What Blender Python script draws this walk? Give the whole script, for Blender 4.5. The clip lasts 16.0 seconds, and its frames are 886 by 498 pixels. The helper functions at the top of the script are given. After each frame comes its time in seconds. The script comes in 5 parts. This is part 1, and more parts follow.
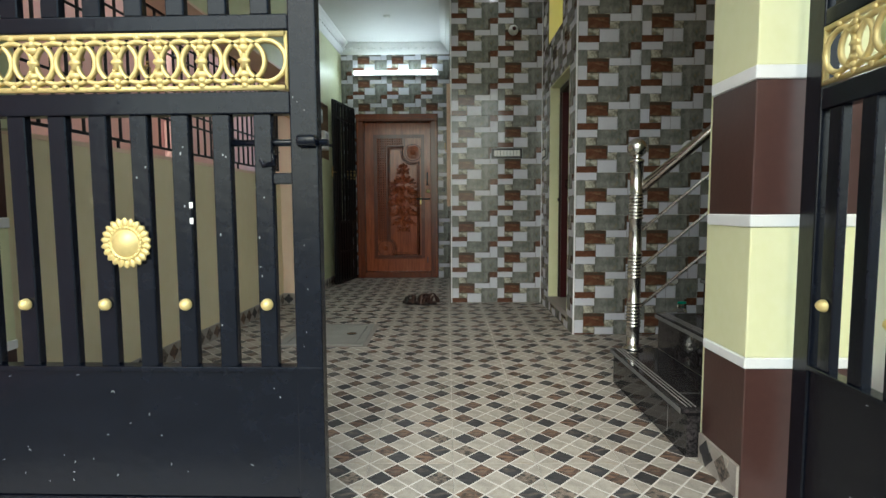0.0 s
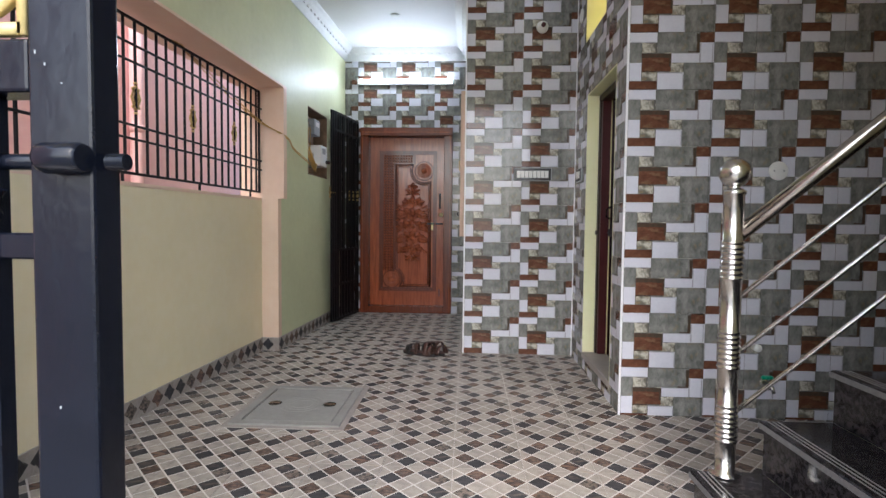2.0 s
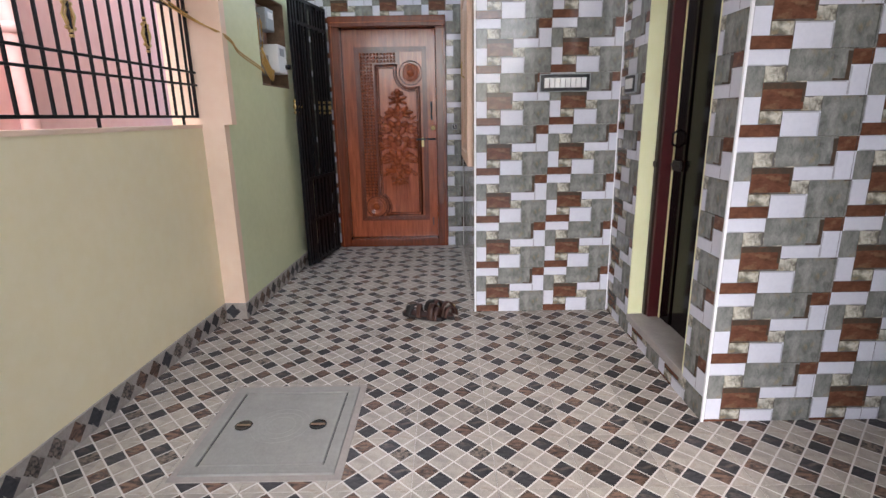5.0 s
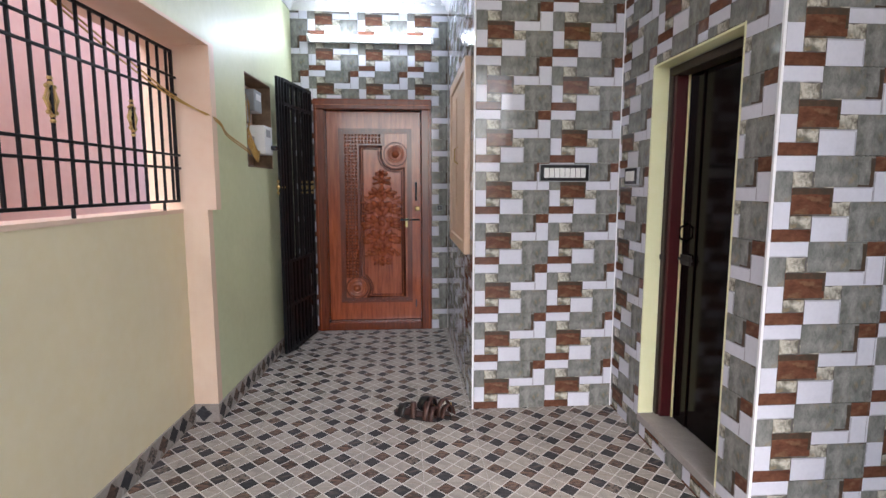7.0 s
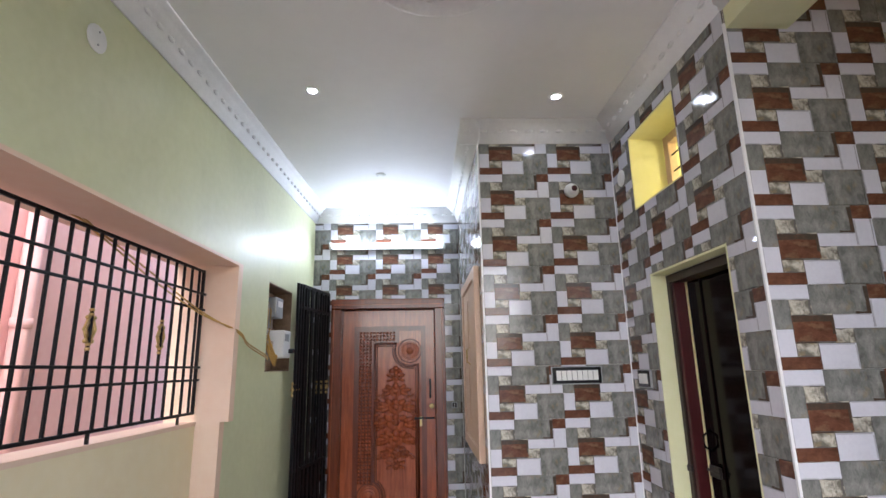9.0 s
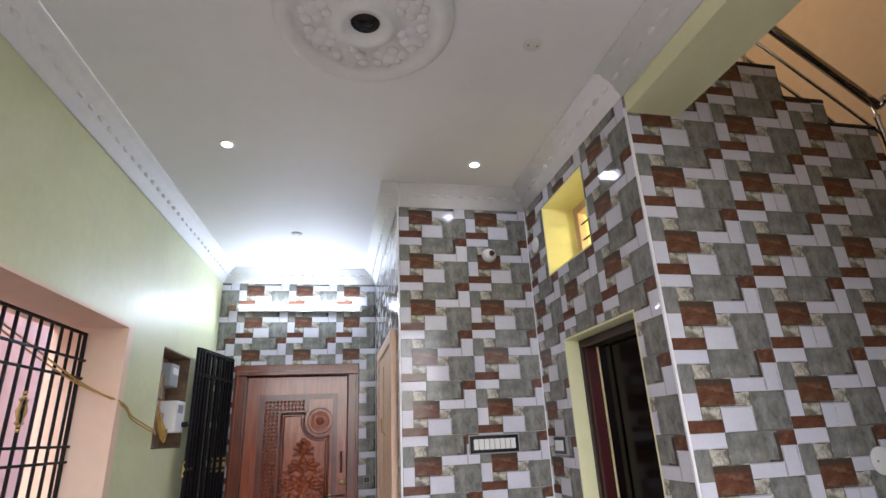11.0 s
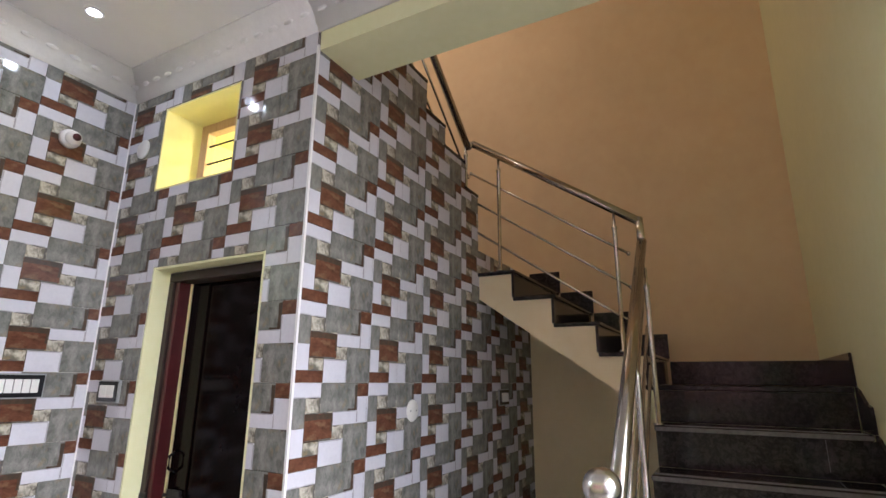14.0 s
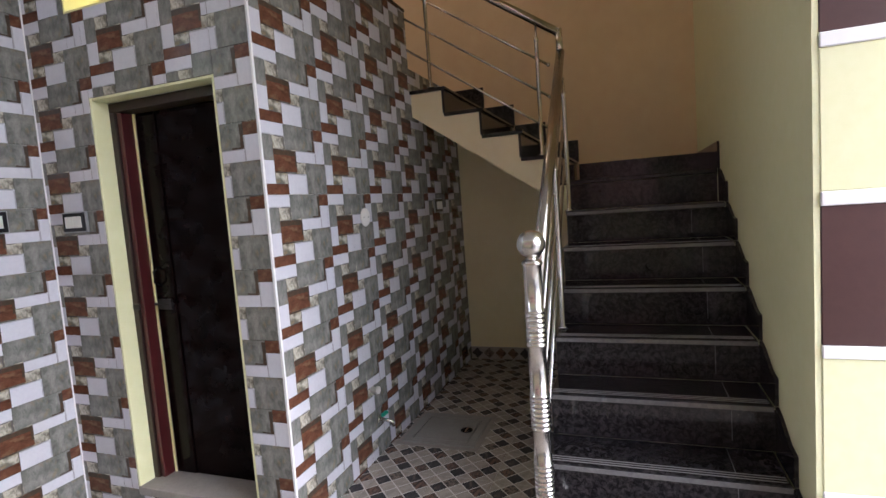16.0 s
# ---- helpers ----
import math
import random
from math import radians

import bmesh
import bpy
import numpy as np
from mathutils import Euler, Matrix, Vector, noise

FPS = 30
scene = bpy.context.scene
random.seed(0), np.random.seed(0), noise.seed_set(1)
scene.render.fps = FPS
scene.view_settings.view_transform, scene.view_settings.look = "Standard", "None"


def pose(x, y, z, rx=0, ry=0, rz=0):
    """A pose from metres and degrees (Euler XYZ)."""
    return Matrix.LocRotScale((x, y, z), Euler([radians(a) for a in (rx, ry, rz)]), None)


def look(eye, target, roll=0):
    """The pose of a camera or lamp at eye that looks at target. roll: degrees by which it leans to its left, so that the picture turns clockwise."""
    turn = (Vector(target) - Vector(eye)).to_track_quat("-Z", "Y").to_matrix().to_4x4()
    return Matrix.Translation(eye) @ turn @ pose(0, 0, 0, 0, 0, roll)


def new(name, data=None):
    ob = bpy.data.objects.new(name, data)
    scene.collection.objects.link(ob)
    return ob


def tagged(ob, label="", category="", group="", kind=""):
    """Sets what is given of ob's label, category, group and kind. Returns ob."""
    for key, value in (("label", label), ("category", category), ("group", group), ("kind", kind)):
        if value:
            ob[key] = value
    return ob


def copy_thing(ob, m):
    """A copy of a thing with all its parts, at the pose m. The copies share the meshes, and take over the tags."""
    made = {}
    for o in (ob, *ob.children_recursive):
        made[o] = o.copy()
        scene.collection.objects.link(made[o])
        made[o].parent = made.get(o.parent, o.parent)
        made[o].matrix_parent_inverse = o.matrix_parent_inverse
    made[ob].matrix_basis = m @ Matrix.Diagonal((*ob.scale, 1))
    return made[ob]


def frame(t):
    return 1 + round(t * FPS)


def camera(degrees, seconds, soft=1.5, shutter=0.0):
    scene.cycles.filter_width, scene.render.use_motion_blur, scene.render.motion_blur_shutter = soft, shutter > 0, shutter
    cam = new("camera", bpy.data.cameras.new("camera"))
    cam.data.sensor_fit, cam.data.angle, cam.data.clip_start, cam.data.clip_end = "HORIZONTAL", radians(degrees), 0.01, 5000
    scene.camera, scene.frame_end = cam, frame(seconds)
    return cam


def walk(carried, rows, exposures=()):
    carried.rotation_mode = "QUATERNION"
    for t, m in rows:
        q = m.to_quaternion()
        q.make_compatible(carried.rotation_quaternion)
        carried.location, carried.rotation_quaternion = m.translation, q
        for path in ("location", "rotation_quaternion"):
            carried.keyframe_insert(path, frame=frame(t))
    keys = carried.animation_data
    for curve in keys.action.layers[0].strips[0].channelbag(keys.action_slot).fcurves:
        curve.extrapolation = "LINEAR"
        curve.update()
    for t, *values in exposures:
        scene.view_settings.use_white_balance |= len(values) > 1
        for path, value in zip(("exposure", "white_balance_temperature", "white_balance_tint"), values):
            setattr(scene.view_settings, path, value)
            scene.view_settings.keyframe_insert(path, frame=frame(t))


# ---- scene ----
cam = camera(81.6, 16.0)
PATH = [
    (0, (0.244, 0.108, 0.905), (0.228, 2.102, 0.749), -0.3),
    (0.5, (0.302, 0.233, 0.906), (0.242, 2.23, 0.818), 0.0),
    (1, (0.35, 0.412, 0.907), (0.235, 2.408, 0.842), 0.4),
    (1.5, (0.325, 0.706, 0.937), (0.199, 2.7, 0.857), 0.6),
    (2, (0.312, 0.953, 1.019), (0.217, 2.949, 0.927), 0.6),
    (2.5, (0.338, 1.188, 1.109), (0.25, 3.181, 0.967), 0.2),
    (3, (0.345, 1.361, 1.156), (0.206, 3.342, 0.924), 0.0),
    (3.5, (0.308, 1.534, 1.217), (0.18, 3.496, 0.856), -0.8),
    (4, (0.237, 1.655, 1.236), (0.125, 3.588, 0.736), -1.3),
    (6.5, (-0.081, 2.052, 1.291), (0.065, 3.991, 0.823), 0.1),
    (7, (-0.108, 2.059, 1.343), (0.035, 4.04, 1.103), 0.0),
    (7.5, (-0.095, 2.046, 1.413), (0.006, 4.042, 1.337), -0.4),
    (8, (-0.106, 2.028, 1.398), (-0.022, 4.022, 1.522), -0.9),
    (8.5, (-0.073, 2.018, 1.482), (-0.006, 3.998, 1.753), -1.0),
    (9, (-0.082, 1.98, 1.482), (0.003, 3.927, 1.933), -1.2),
    (11.5, (-0.078, 2.067, 1.492), (0.493, 3.852, 2.19), -1.2),
    (12, (-0.075, 2.158, 1.488), (0.717, 3.848, 2.207), 1.4),
    (12.5, (-0.075, 2.252, 1.497), (0.984, 3.794, 2.203), 3.0),
    (13, (-0.111, 2.33, 1.487), (1.234, 3.661, 2.133), 2.6),
    (13.5, (-0.178, 2.38, 1.467), (1.398, 3.466, 2.047), 1.4),
    (14, (-0.234, 2.393, 1.462), (1.465, 3.324, 1.958), 0.5),
    (14.5, (-0.289, 2.381, 1.449), (1.469, 3.24, 1.864), 0.2),
    (15, (-0.381, 2.368, 1.424), (1.43, 3.171, 1.704), -0.5),
    (15.5, (-0.491, 2.359, 1.394), (1.358, 3.117, 1.476), -2.2),
    (16, (-0.546, 2.39, 1.358), (1.324, 3.079, 1.187), -4.2),
]
EXPOSURES = [(0.0, 0.76, 5950, -6), (1.0, 1.10, 5800, -1), (2.0, 1.60, 5700, 9), (3.0, 1.86, 5700, 11), (6.5, 1.95, 5700, 13), (9.2, 1.88, 5700, 13), (12.5, 1.98, 5700, 14), (14.5, 2.42, 5600, 13), (16.0, 2.04, 5550, 13)]
walk(cam, [(t, look(eye, target, roll)) for t, eye, target, roll in PATH], EXPOSURES)

# ---- light ----
scene.view_settings.exposure = 0.0
world = bpy.data.worlds.new("sky")
scene.world = world
world.use_nodes = True
wn = world.node_tree.nodes
sky = wn.new("ShaderNodeTexSky")
sky.sky_type = "NISHITA"
sky.sun_disc = False
sky.sun_elevation, sky.sun_rotation = radians(42), radians(184)
sky.air_density, sky.dust_density = 1.0, 4.0
wn["Background"].inputs["Strength"].default_value = 0.15
world.node_tree.links.new(sky.outputs["Color"], wn["Background"].inputs["Color"])
sun = new("sun", bpy.data.lights.new("sun", "SUN"))
sun.data.energy, sun.data.angle, sun.data.color = 1.5, radians(100), (1.0, 0.98, 0.96)
sun.matrix_world = look((-0.7, -10, 9), (0, 0, 0))


def lamp(name, kind, place, energy, colour, size=0.1, size_y=None, target=None):
    ob = new(name, bpy.data.lights.new(name, kind))
    ob.data.energy, ob.data.color = energy, colour
    if kind == "AREA":
        ob.data.size = size
        if size_y:
            ob.data.shape, ob.data.size_y = "RECTANGLE", size_y
    else:
        ob.data.shadow_soft_size = size
    ob.matrix_world = look(place, target) if target else Matrix.Translation(place)
    return ob


lamp("tube_glow", "AREA", (-0.40, 6.72, 2.64), 2.7, (0.86, 0.93, 1.0), 1.05, 0.05, (-0.40, 5.5, 2.3))
for dx, dy in ((-0.676, 4.585), (0.706, 4.645)):
    lamp("downlight_glow", "AREA", (dx, dy, 2.975), 0.25, (0.92, 0.95, 1.0), 0.045, None, (dx, dy, 0))
lamp("bath_bulb_glow", "POINT", (1.75, 4.35, 2.62), 3, (1.0, 0.86, 0.45), 0.05)
lamp("stair_bulb_glow", "POINT", (2.1, 4.7, 4.9), 4.6, (1.0, 0.78, 0.56), 0.06)

# ---- plan ----
XL, XP = -1.295, -1.425         # green wall face, parapet face, before the wall is turned
LEFT = pose(-1.197, 4.98, 0, 0, 0, -2.748) @ Matrix.Translation((1.295, -4.98, 0))
YB = 6.85                       # entrance wall
XPI, YP = 0.29, 5.03            # pier
XB, YS = 1.15, 3.75             # bathroom wall, stair wall
XE, YR = 3.67, 1.910             # stairwell's far wall and its street side wall
ZC = 3.0                        # ceiling
ZT = 5.6                        # stairwell ceiling
RISE, GO = 0.181, 0.227

# ---- materials ----


def material(name, colour, rough=0.5, metal=0.0, spots=0.0, scale=8.0, bump=0.0, bump_scale=60.0, second=None, coat=0.0, per_object=0.0, spec=0.5, stretch=None, coords="Object", sharp=False, swirl=0.0, third=None, veins=None):
    m = bpy.data.materials.new(name)
    m.use_nodes = True
    n, l = m.node_tree.nodes, m.node_tree.links
    b = n["Principled BSDF"]
    b.inputs["Roughness"].default_value, b.inputs["Metallic"].default_value = rough, metal
    b.inputs["Coat Weight"].default_value = coat
    b.inputs["Coat Roughness"].default_value = 0.08
    b.inputs["Specular IOR Level"].default_value = spec
    co = n.new("ShaderNodeTexCoord")
    place = co.outputs[coords]
    if stretch:
        mp = n.new("ShaderNodeMapping")
        mp.inputs["Scale"].default_value = stretch
        l.new(place, mp.inputs["Vector"])
        place = mp.outputs["Vector"]
    out = None
    if spots or second:
        big = n.new("ShaderNodeTexNoise")
        big.inputs["Scale"].default_value, big.inputs["Detail"].default_value = scale, 8
        big.inputs["Roughness"].default_value = 0.65
        big.inputs["Distortion"].default_value = swirl
        l.new(place, big.inputs["Vector"])
        ramp = n.new("ShaderNodeValToRGB")
        ramp.color_ramp.elements[0].position, ramp.color_ramp.elements[1].position = (0.42, 0.58) if sharp else (0.3, 0.7)
        dark = second or tuple(c * (1 - spots) for c in colour)
        light = colour if second else tuple(min(1, c * (1 + spots)) for c in colour)
        ramp.color_ramp.elements[0].color = (*dark, 1)
        ramp.color_ramp.elements[1].color = (*light, 1)
        l.new(big.outputs["Fac"], ramp.inputs["Fac"])
        out = ramp.outputs["Color"]
        if third:
            # rusty blotches
            patch = n.new("ShaderNodeTexNoise")
            patch.inputs["Scale"].default_value, patch.inputs["Detail"].default_value = scale * 0.8, 5
            off = n.new("ShaderNodeVectorMath")
            off.inputs[1].default_value = (3.1, 7.7, 1.9)
            l.new(place, off.inputs[0])
            l.new(off.outputs["Vector"], patch.inputs["Vector"])
            pr = n.new("ShaderNodeMapRange")
            pr.inputs["From Min"].default_value, pr.inputs["From Max"].default_value, pr.inputs["To Max"].default_value = 0.56, 0.72, 0.7
            l.new(patch.outputs["Fac"], pr.inputs["Value"])
            pm = n.new("ShaderNodeMix")
            pm.data_type = "RGBA"
            pm.inputs["B"].default_value = (*third, 1)
            l.new(pr.outputs["Result"], pm.inputs["Factor"])
            l.new(out, pm.inputs["A"])
            out = pm.outputs["Result"]
        if veins:
            # thin cracks along the zero line of a noise
            crack = n.new("ShaderNodeTexNoise")
            crack.inputs["Scale"].default_value, crack.inputs["Detail"].default_value = scale * 0.7, 6
            crack.inputs["Distortion"].default_value = 0.6
            l.new(place, crack.inputs["Vector"])
            half = n.new("ShaderNodeMath")
            half.operation = "SUBTRACT"
            half.inputs[1].default_value = 0.5
            l.new(crack.outputs["Fac"], half.inputs[0])
            size = n.new("ShaderNodeMath")
            size.operation = "ABSOLUTE"
            l.new(half.outputs[0], size.inputs[0])
            cr = n.new("ShaderNodeMapRange")
            cr.inputs["From Max"].default_value, cr.inputs["To Min"].default_value, cr.inputs["To Max"].default_value = 0.022, 0.85, 0.0
            l.new(size.outputs[0], cr.inputs["Value"])
            cm = n.new("ShaderNodeMix")
            cm.data_type = "RGBA"
            cm.inputs["B"].default_value = (*veins, 1)
            l.new(cr.outputs["Result"], cm.inputs["Factor"])
            l.new(out, cm.inputs["A"])
            out = cm.outputs["Result"]
        fine = n.new("ShaderNodeTexNoise")
        fine.inputs["Scale"].default_value, fine.inputs["Detail"].default_value = scale * 9, 4
        l.new(place, fine.inputs["Vector"])
        mix = n.new("ShaderNodeMix")
        mix.data_type, mix.blend_type = "RGBA", "OVERLAY"
        mix.inputs["Factor"].default_value = 0.25 if second else 0.12
        l.new(out, mix.inputs["A"])
        l.new(fine.outputs["Fac"], mix.inputs["B"])
        out = mix.outputs["Result"]
        rr = n.new("ShaderNodeMapRange")
        rr.inputs["To Min"].default_value, rr.inputs["To Max"].default_value = rough * 0.8, min(1, rough * 1.2)
        l.new(big.outputs["Fac"], rr.inputs["Value"])
        l.new(rr.outputs["Result"], b.inputs["Roughness"])
    if per_object:
        info = n.new("ShaderNodeObjectInfo")
        hsv = n.new("ShaderNodeHueSaturation")
        mr = n.new("ShaderNodeMapRange")
        mr.inputs["To Min"].default_value, mr.inputs["To Max"].default_value = 1 - per_object, 1 + per_object
        l.new(info.outputs["Random"], mr.inputs["Value"])
        l.new(mr.outputs["Result"], hsv.inputs["Value"])
        if out:
            l.new(out, hsv.inputs["Color"])
        else:
            hsv.inputs["Color"].default_value = (*colour, 1)
        out = hsv.outputs["Color"]
    if out:
        l.new(out, b.inputs["Base Color"])
    else:
        b.inputs["Base Color"].default_value = (*colour, 1)
    if bump:
        bn = n.new("ShaderNodeTexNoise")
        bn.inputs["Scale"].default_value, bn.inputs["Detail"].default_value = bump_scale, 6
        l.new(place, bn.inputs["Vector"])
        bp = n.new("ShaderNodeBump")
        bp.inputs["Strength"].default_value, bp.inputs["Distance"].default_value = bump, 0.01
        l.new(bn.outputs["Fac"], bp.inputs["Height"])
        l.new(bp.outputs["Normal"], b.inputs["Normal"])
    return m


def glow(name, colour, strength):
    m = bpy.data.materials.new(name)
    m.use_nodes = True
    b = m.node_tree.nodes["Principled BSDF"]
    b.inputs["Base Color"].default_value = (0.9, 0.9, 0.9, 1)
    b.inputs["Emission Color"].default_value = (*colour, 1)
    b.inputs["Emission Strength"].default_value = strength
    return m


GREEN = material("green_paint", (0.64, 0.66, 0.41), 0.46, spots=0.05, scale=2.5, bump=0.05, bump_scale=25)
CREAM = material("cream_paint", (0.83, 0.735, 0.49), 0.5, spots=0.04, scale=2, bump=0.06, bump_scale=30)
YELLOWISH = material("pale_yellow_paint", (0.76, 0.76, 0.47), 0.5, spots=0.03, scale=3, bump=0.05, bump_scale=40)
PEACH = material("peach_paint", (0.80, 0.61, 0.46), 0.55, spots=0.05, scale=1.5, bump=0.08, bump_scale=18)
STAIRPAINT = material("stairwell_paint", (0.77, 0.60, 0.385), 0.6, spots=0.06, scale=1.2, bump=0.08, bump_scale=15)
UNDERPAINT = material("under_stair_paint", (0.82, 0.74, 0.48), 0.5, spots=0.05, scale=2, bump=0.06, bump_scale=25)
PINK = material("pink_paint", (0.80, 0.49, 0.45), 0.7, spots=0.06, scale=2, bump=0.1, bump_scale=30)
BROWNPAINT = material("brown_paint", (0.060, 0.026, 0.022), 0.4, spots=0.1, scale=4, bump=0.05)
WHITEPAINT = material("white_paint", (0.80, 0.80, 0.80), 0.5, spots=0.03, scale=4, bump=0.04)
CEILING = material("ceiling_paint", (0.84, 0.84, 0.85), 0.6, spots=0.03, scale=1.5, bump=0.03, bump_scale=20)
PLASTER = material("ornate_plaster", (0.80, 0.80, 0.80), 0.6, spots=0.04, scale=15, bump=0.3, bump_scale=35)
YELLOW = material("yellow_paint", (0.80, 0.76, 0.40), 0.45, spots=0.05, scale=4, bump=0.06)
GROUT = material("wall_grout", (0.62, 0.60, 0.56), 0.8, spots=0.05)
T_WHITE = material("tile_white", (0.62, 0.622, 0.69), 0.035, spots=0.05, scale=10, spec=0.36)
T_GROUND = material("tile_print_ground", (0.15, 0.14, 0.13), 0.05, second=(0.09, 0.085, 0.075), scale=18, spec=0.36)
T_GREY = material("tile_grey", (0.29, 0.29, 0.268), 0.04, second=(0.10, 0.104, 0.096), scale=17, bump=0.10, bump_scale=28, swirl=0.35, third=(0.27, 0.21, 0.115), stretch=(1.5, 1.5, 1.0), spec=0.36)
T_BROWN = material("tile_brown", (0.185, 0.080, 0.047), 0.04, second=(0.070, 0.031, 0.021), scale=24, bump=0.08, bump_scale=40, swirl=0.3, stretch=(0.8, 0.8, 1.4), third=(0.22, 0.135, 0.078), spec=0.36)
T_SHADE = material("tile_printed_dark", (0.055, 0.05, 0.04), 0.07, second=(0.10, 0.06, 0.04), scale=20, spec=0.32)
T_LIGHT = material("tile_mottled", (0.54, 0.51, 0.43), 0.04, second=(0.16, 0.15, 0.12), scale=26, bump=0.06, swirl=0.4, sharp=True, third=(0.32, 0.23, 0.12), spec=0.36)
T_SOFT = material("tile_printed_grey", (0.40, 0.40, 0.44), 0.07, spots=0.1, scale=20, spec=0.32)
# steel darkened for the handrails: the dim stairwell's reflection is in the colour
STEEL_DARK_REFLECT = material("steel_dark_reflection", (0.40, 0.36, 0.32), 0.2, metal=1.0, spots=0.08, scale=15)
T_EDGE = material("tile_edge_white", (0.82, 0.82, 0.84), 0.3)
F_GROUT = material("floor_lattice", (0.62, 0.59, 0.56), 0.38, spots=0.06, scale=20, spec=0.3)
F_LIGHT = material("floor_beige", (0.45, 0.41, 0.36), 0.42, second=(0.30, 0.272, 0.243), scale=22, per_object=0.10, bump=0.06, spec=0.14, swirl=0.8, third=(0.27, 0.21, 0.165))
F_DARK = material("floor_charcoal", (0.075, 0.072, 0.075), 0.42, second=(0.022, 0.022, 0.026), scale=30, per_object=0.25, bump=0.06, swirl=0.8, stretch=(0.7, 1.5, 1), third=(0.19, 0.155, 0.125), spec=0.14)
F_BROWN = material("floor_brown", (0.20, 0.125, 0.09), 0.42, second=(0.05, 0.038, 0.034), scale=30, per_object=0.25, bump=0.06, sharp=True, swirl=0.8, stretch=(0.6, 1.5, 1), third=(0.26, 0.21, 0.17), spec=0.14)
F_MIX = material("floor_mixed", (0.25, 0.20, 0.165), 0.42, second=(0.045, 0.042, 0.040), scale=45, per_object=0.15, sharp=True, spec=0.14)
SKIRT = material("skirting_taupe", (0.40, 0.36, 0.32), 0.35, second=(0.30, 0.26, 0.23), scale=20)
GRANITE = material("dark_granite", (0.010, 0.009, 0.010), 0.10, second=(0.046, 0.040, 0.042), scale=48, spec=0.27, sharp=True, swirl=0.6, veins=(0.006, 0.006, 0.006))
GROOVE = material("nosing_groove", (0.26, 0.25, 0.245), 0.5)
SAWN = material("sawn_granite_edge", (0.15, 0.145, 0.145), 0.6, spots=0.3, scale=60)
STEEL = material("stainless_steel", (0.62, 0.60, 0.57), 0.24, metal=1.0, spots=0.05, scale=20)
BLACK = material("black_enamel", (0.0045, 0.006, 0.011), 0.22, spots=0.2, scale=12, bump=0.10, bump_scale=30, spec=0.26)
BLACKMAT = material("black_iron", (0.004, 0.004, 0.005), 0.45, spots=0.2, scale=12, spec=0.25)
GOLD = material("gold_paint", (0.70, 0.56, 0.24), 0.38, metal=0.35, spots=0.12, scale=30, bump=0.12)
TEAK = material("polished_teak", (0.43, 0.098, 0.030), 0.18, second=(0.20, 0.040, 0.012), scale=5, stretch=(9, 9, 0.7), coat=0.3, bump=0.05, spec=0.4)
# darker teak: shade on the frame and in the carving is in its colour
TEAK_SHADED = material("teak_shaded", (0.19, 0.038, 0.012), 0.22, second=(0.08, 0.016, 0.005), scale=5, stretch=(9, 9, 0.7), coat=0.25, spec=0.4)
PALEWOOD = material("pale_wood", (0.68, 0.49, 0.36), 0.45, second=(0.57, 0.39, 0.27), scale=5, stretch=(10, 10, 0.8))
MAROON = material("maroon_paint", (0.060, 0.010, 0.012), 0.3, spots=0.15, scale=10)
DARKWOOD = material("dark_brown_wood", (0.030, 0.016, 0.013), 0.35, second=(0.018, 0.010, 0.008), scale=5, stretch=(9, 9, 0.7))
BATHDOOR = material("dark_laminate", (0.006, 0.0028, 0.0028), 0.10, spots=0.3, scale=9, spec=0.08)
CONCRETE = material("grey_cover", (0.28, 0.275, 0.26), 0.6, spots=0.12, scale=6, bump=0.2, bump_scale=80)
NICHE = material("soiled_plaster", (0.30, 0.20, 0.12), 0.8, second=(0.14, 0.085, 0.05), scale=9, bump=0.3)
CONCRETE2 = material("pale_cement", (0.33, 0.30, 0.28), 0.8, spots=0.12, scale=9, bump=0.2, bump_scale=60)
PLASTIC = material("white_plastic", (0.78, 0.78, 0.76), 0.3, spots=0.02)
BLACKPLASTIC = material("black_plastic", (0.015, 0.015, 0.017), 0.25)
GREYPLASTIC = material("grey_plastic", (0.30, 0.32, 0.33), 0.35, spots=0.05)
GREENPLASTIC = material("green_plastic", (0.0, 0.28, 0.16), 0.35)
WIRE = material("yellow_wire", (0.50, 0.30, 0.07), 0.45)
BRASS = material("brass", (0.52, 0.37, 0.15), 0.36, metal=0.9, spots=0.15, scale=40)
LEATHER = material("brown_leather", (0.058, 0.023, 0.016), 0.5, spots=0.2, scale=30, bump=0.2)
LEATHERDARK = material("black_leather", (0.015, 0.012, 0.012), 0.5, spots=0.2, scale=30)
ROAD = material("street_concrete", (0.23, 0.22, 0.20), 0.85, spots=0.15, scale=2, bump=0.3, bump_scale=60)
TUBE = glow("lit_tube", (0.90, 0.96, 1.0), 12.0)
SPOT = glow("lit_lens", (0.95, 0.97, 1.0), 8.0)
BULB = glow("lit_bulb", (1.0, 0.86, 0.45), 5.0)

# ---- building helpers ----


def box(bm, x0, y0, z0, x1, y1, z1, mat=0, m=None):
    v = [bm.verts.new(p) for p in ((x0, y0, z0), (x1, y0, z0), (x1, y1, z0), (x0, y1, z0), (x0, y0, z1), (x1, y0, z1), (x1, y1, z1), (x0, y1, z1))]
    if m:
        for q in v:
            q.co = m @ q.co
    for a in ((3, 2, 1, 0), (4, 5, 6, 7), (0, 1, 5, 4), (1, 2, 6, 5), (2, 3, 7, 6), (3, 0, 4, 7)):
        bm.faces.new([v[i] for i in a]).material_index = mat
    return v


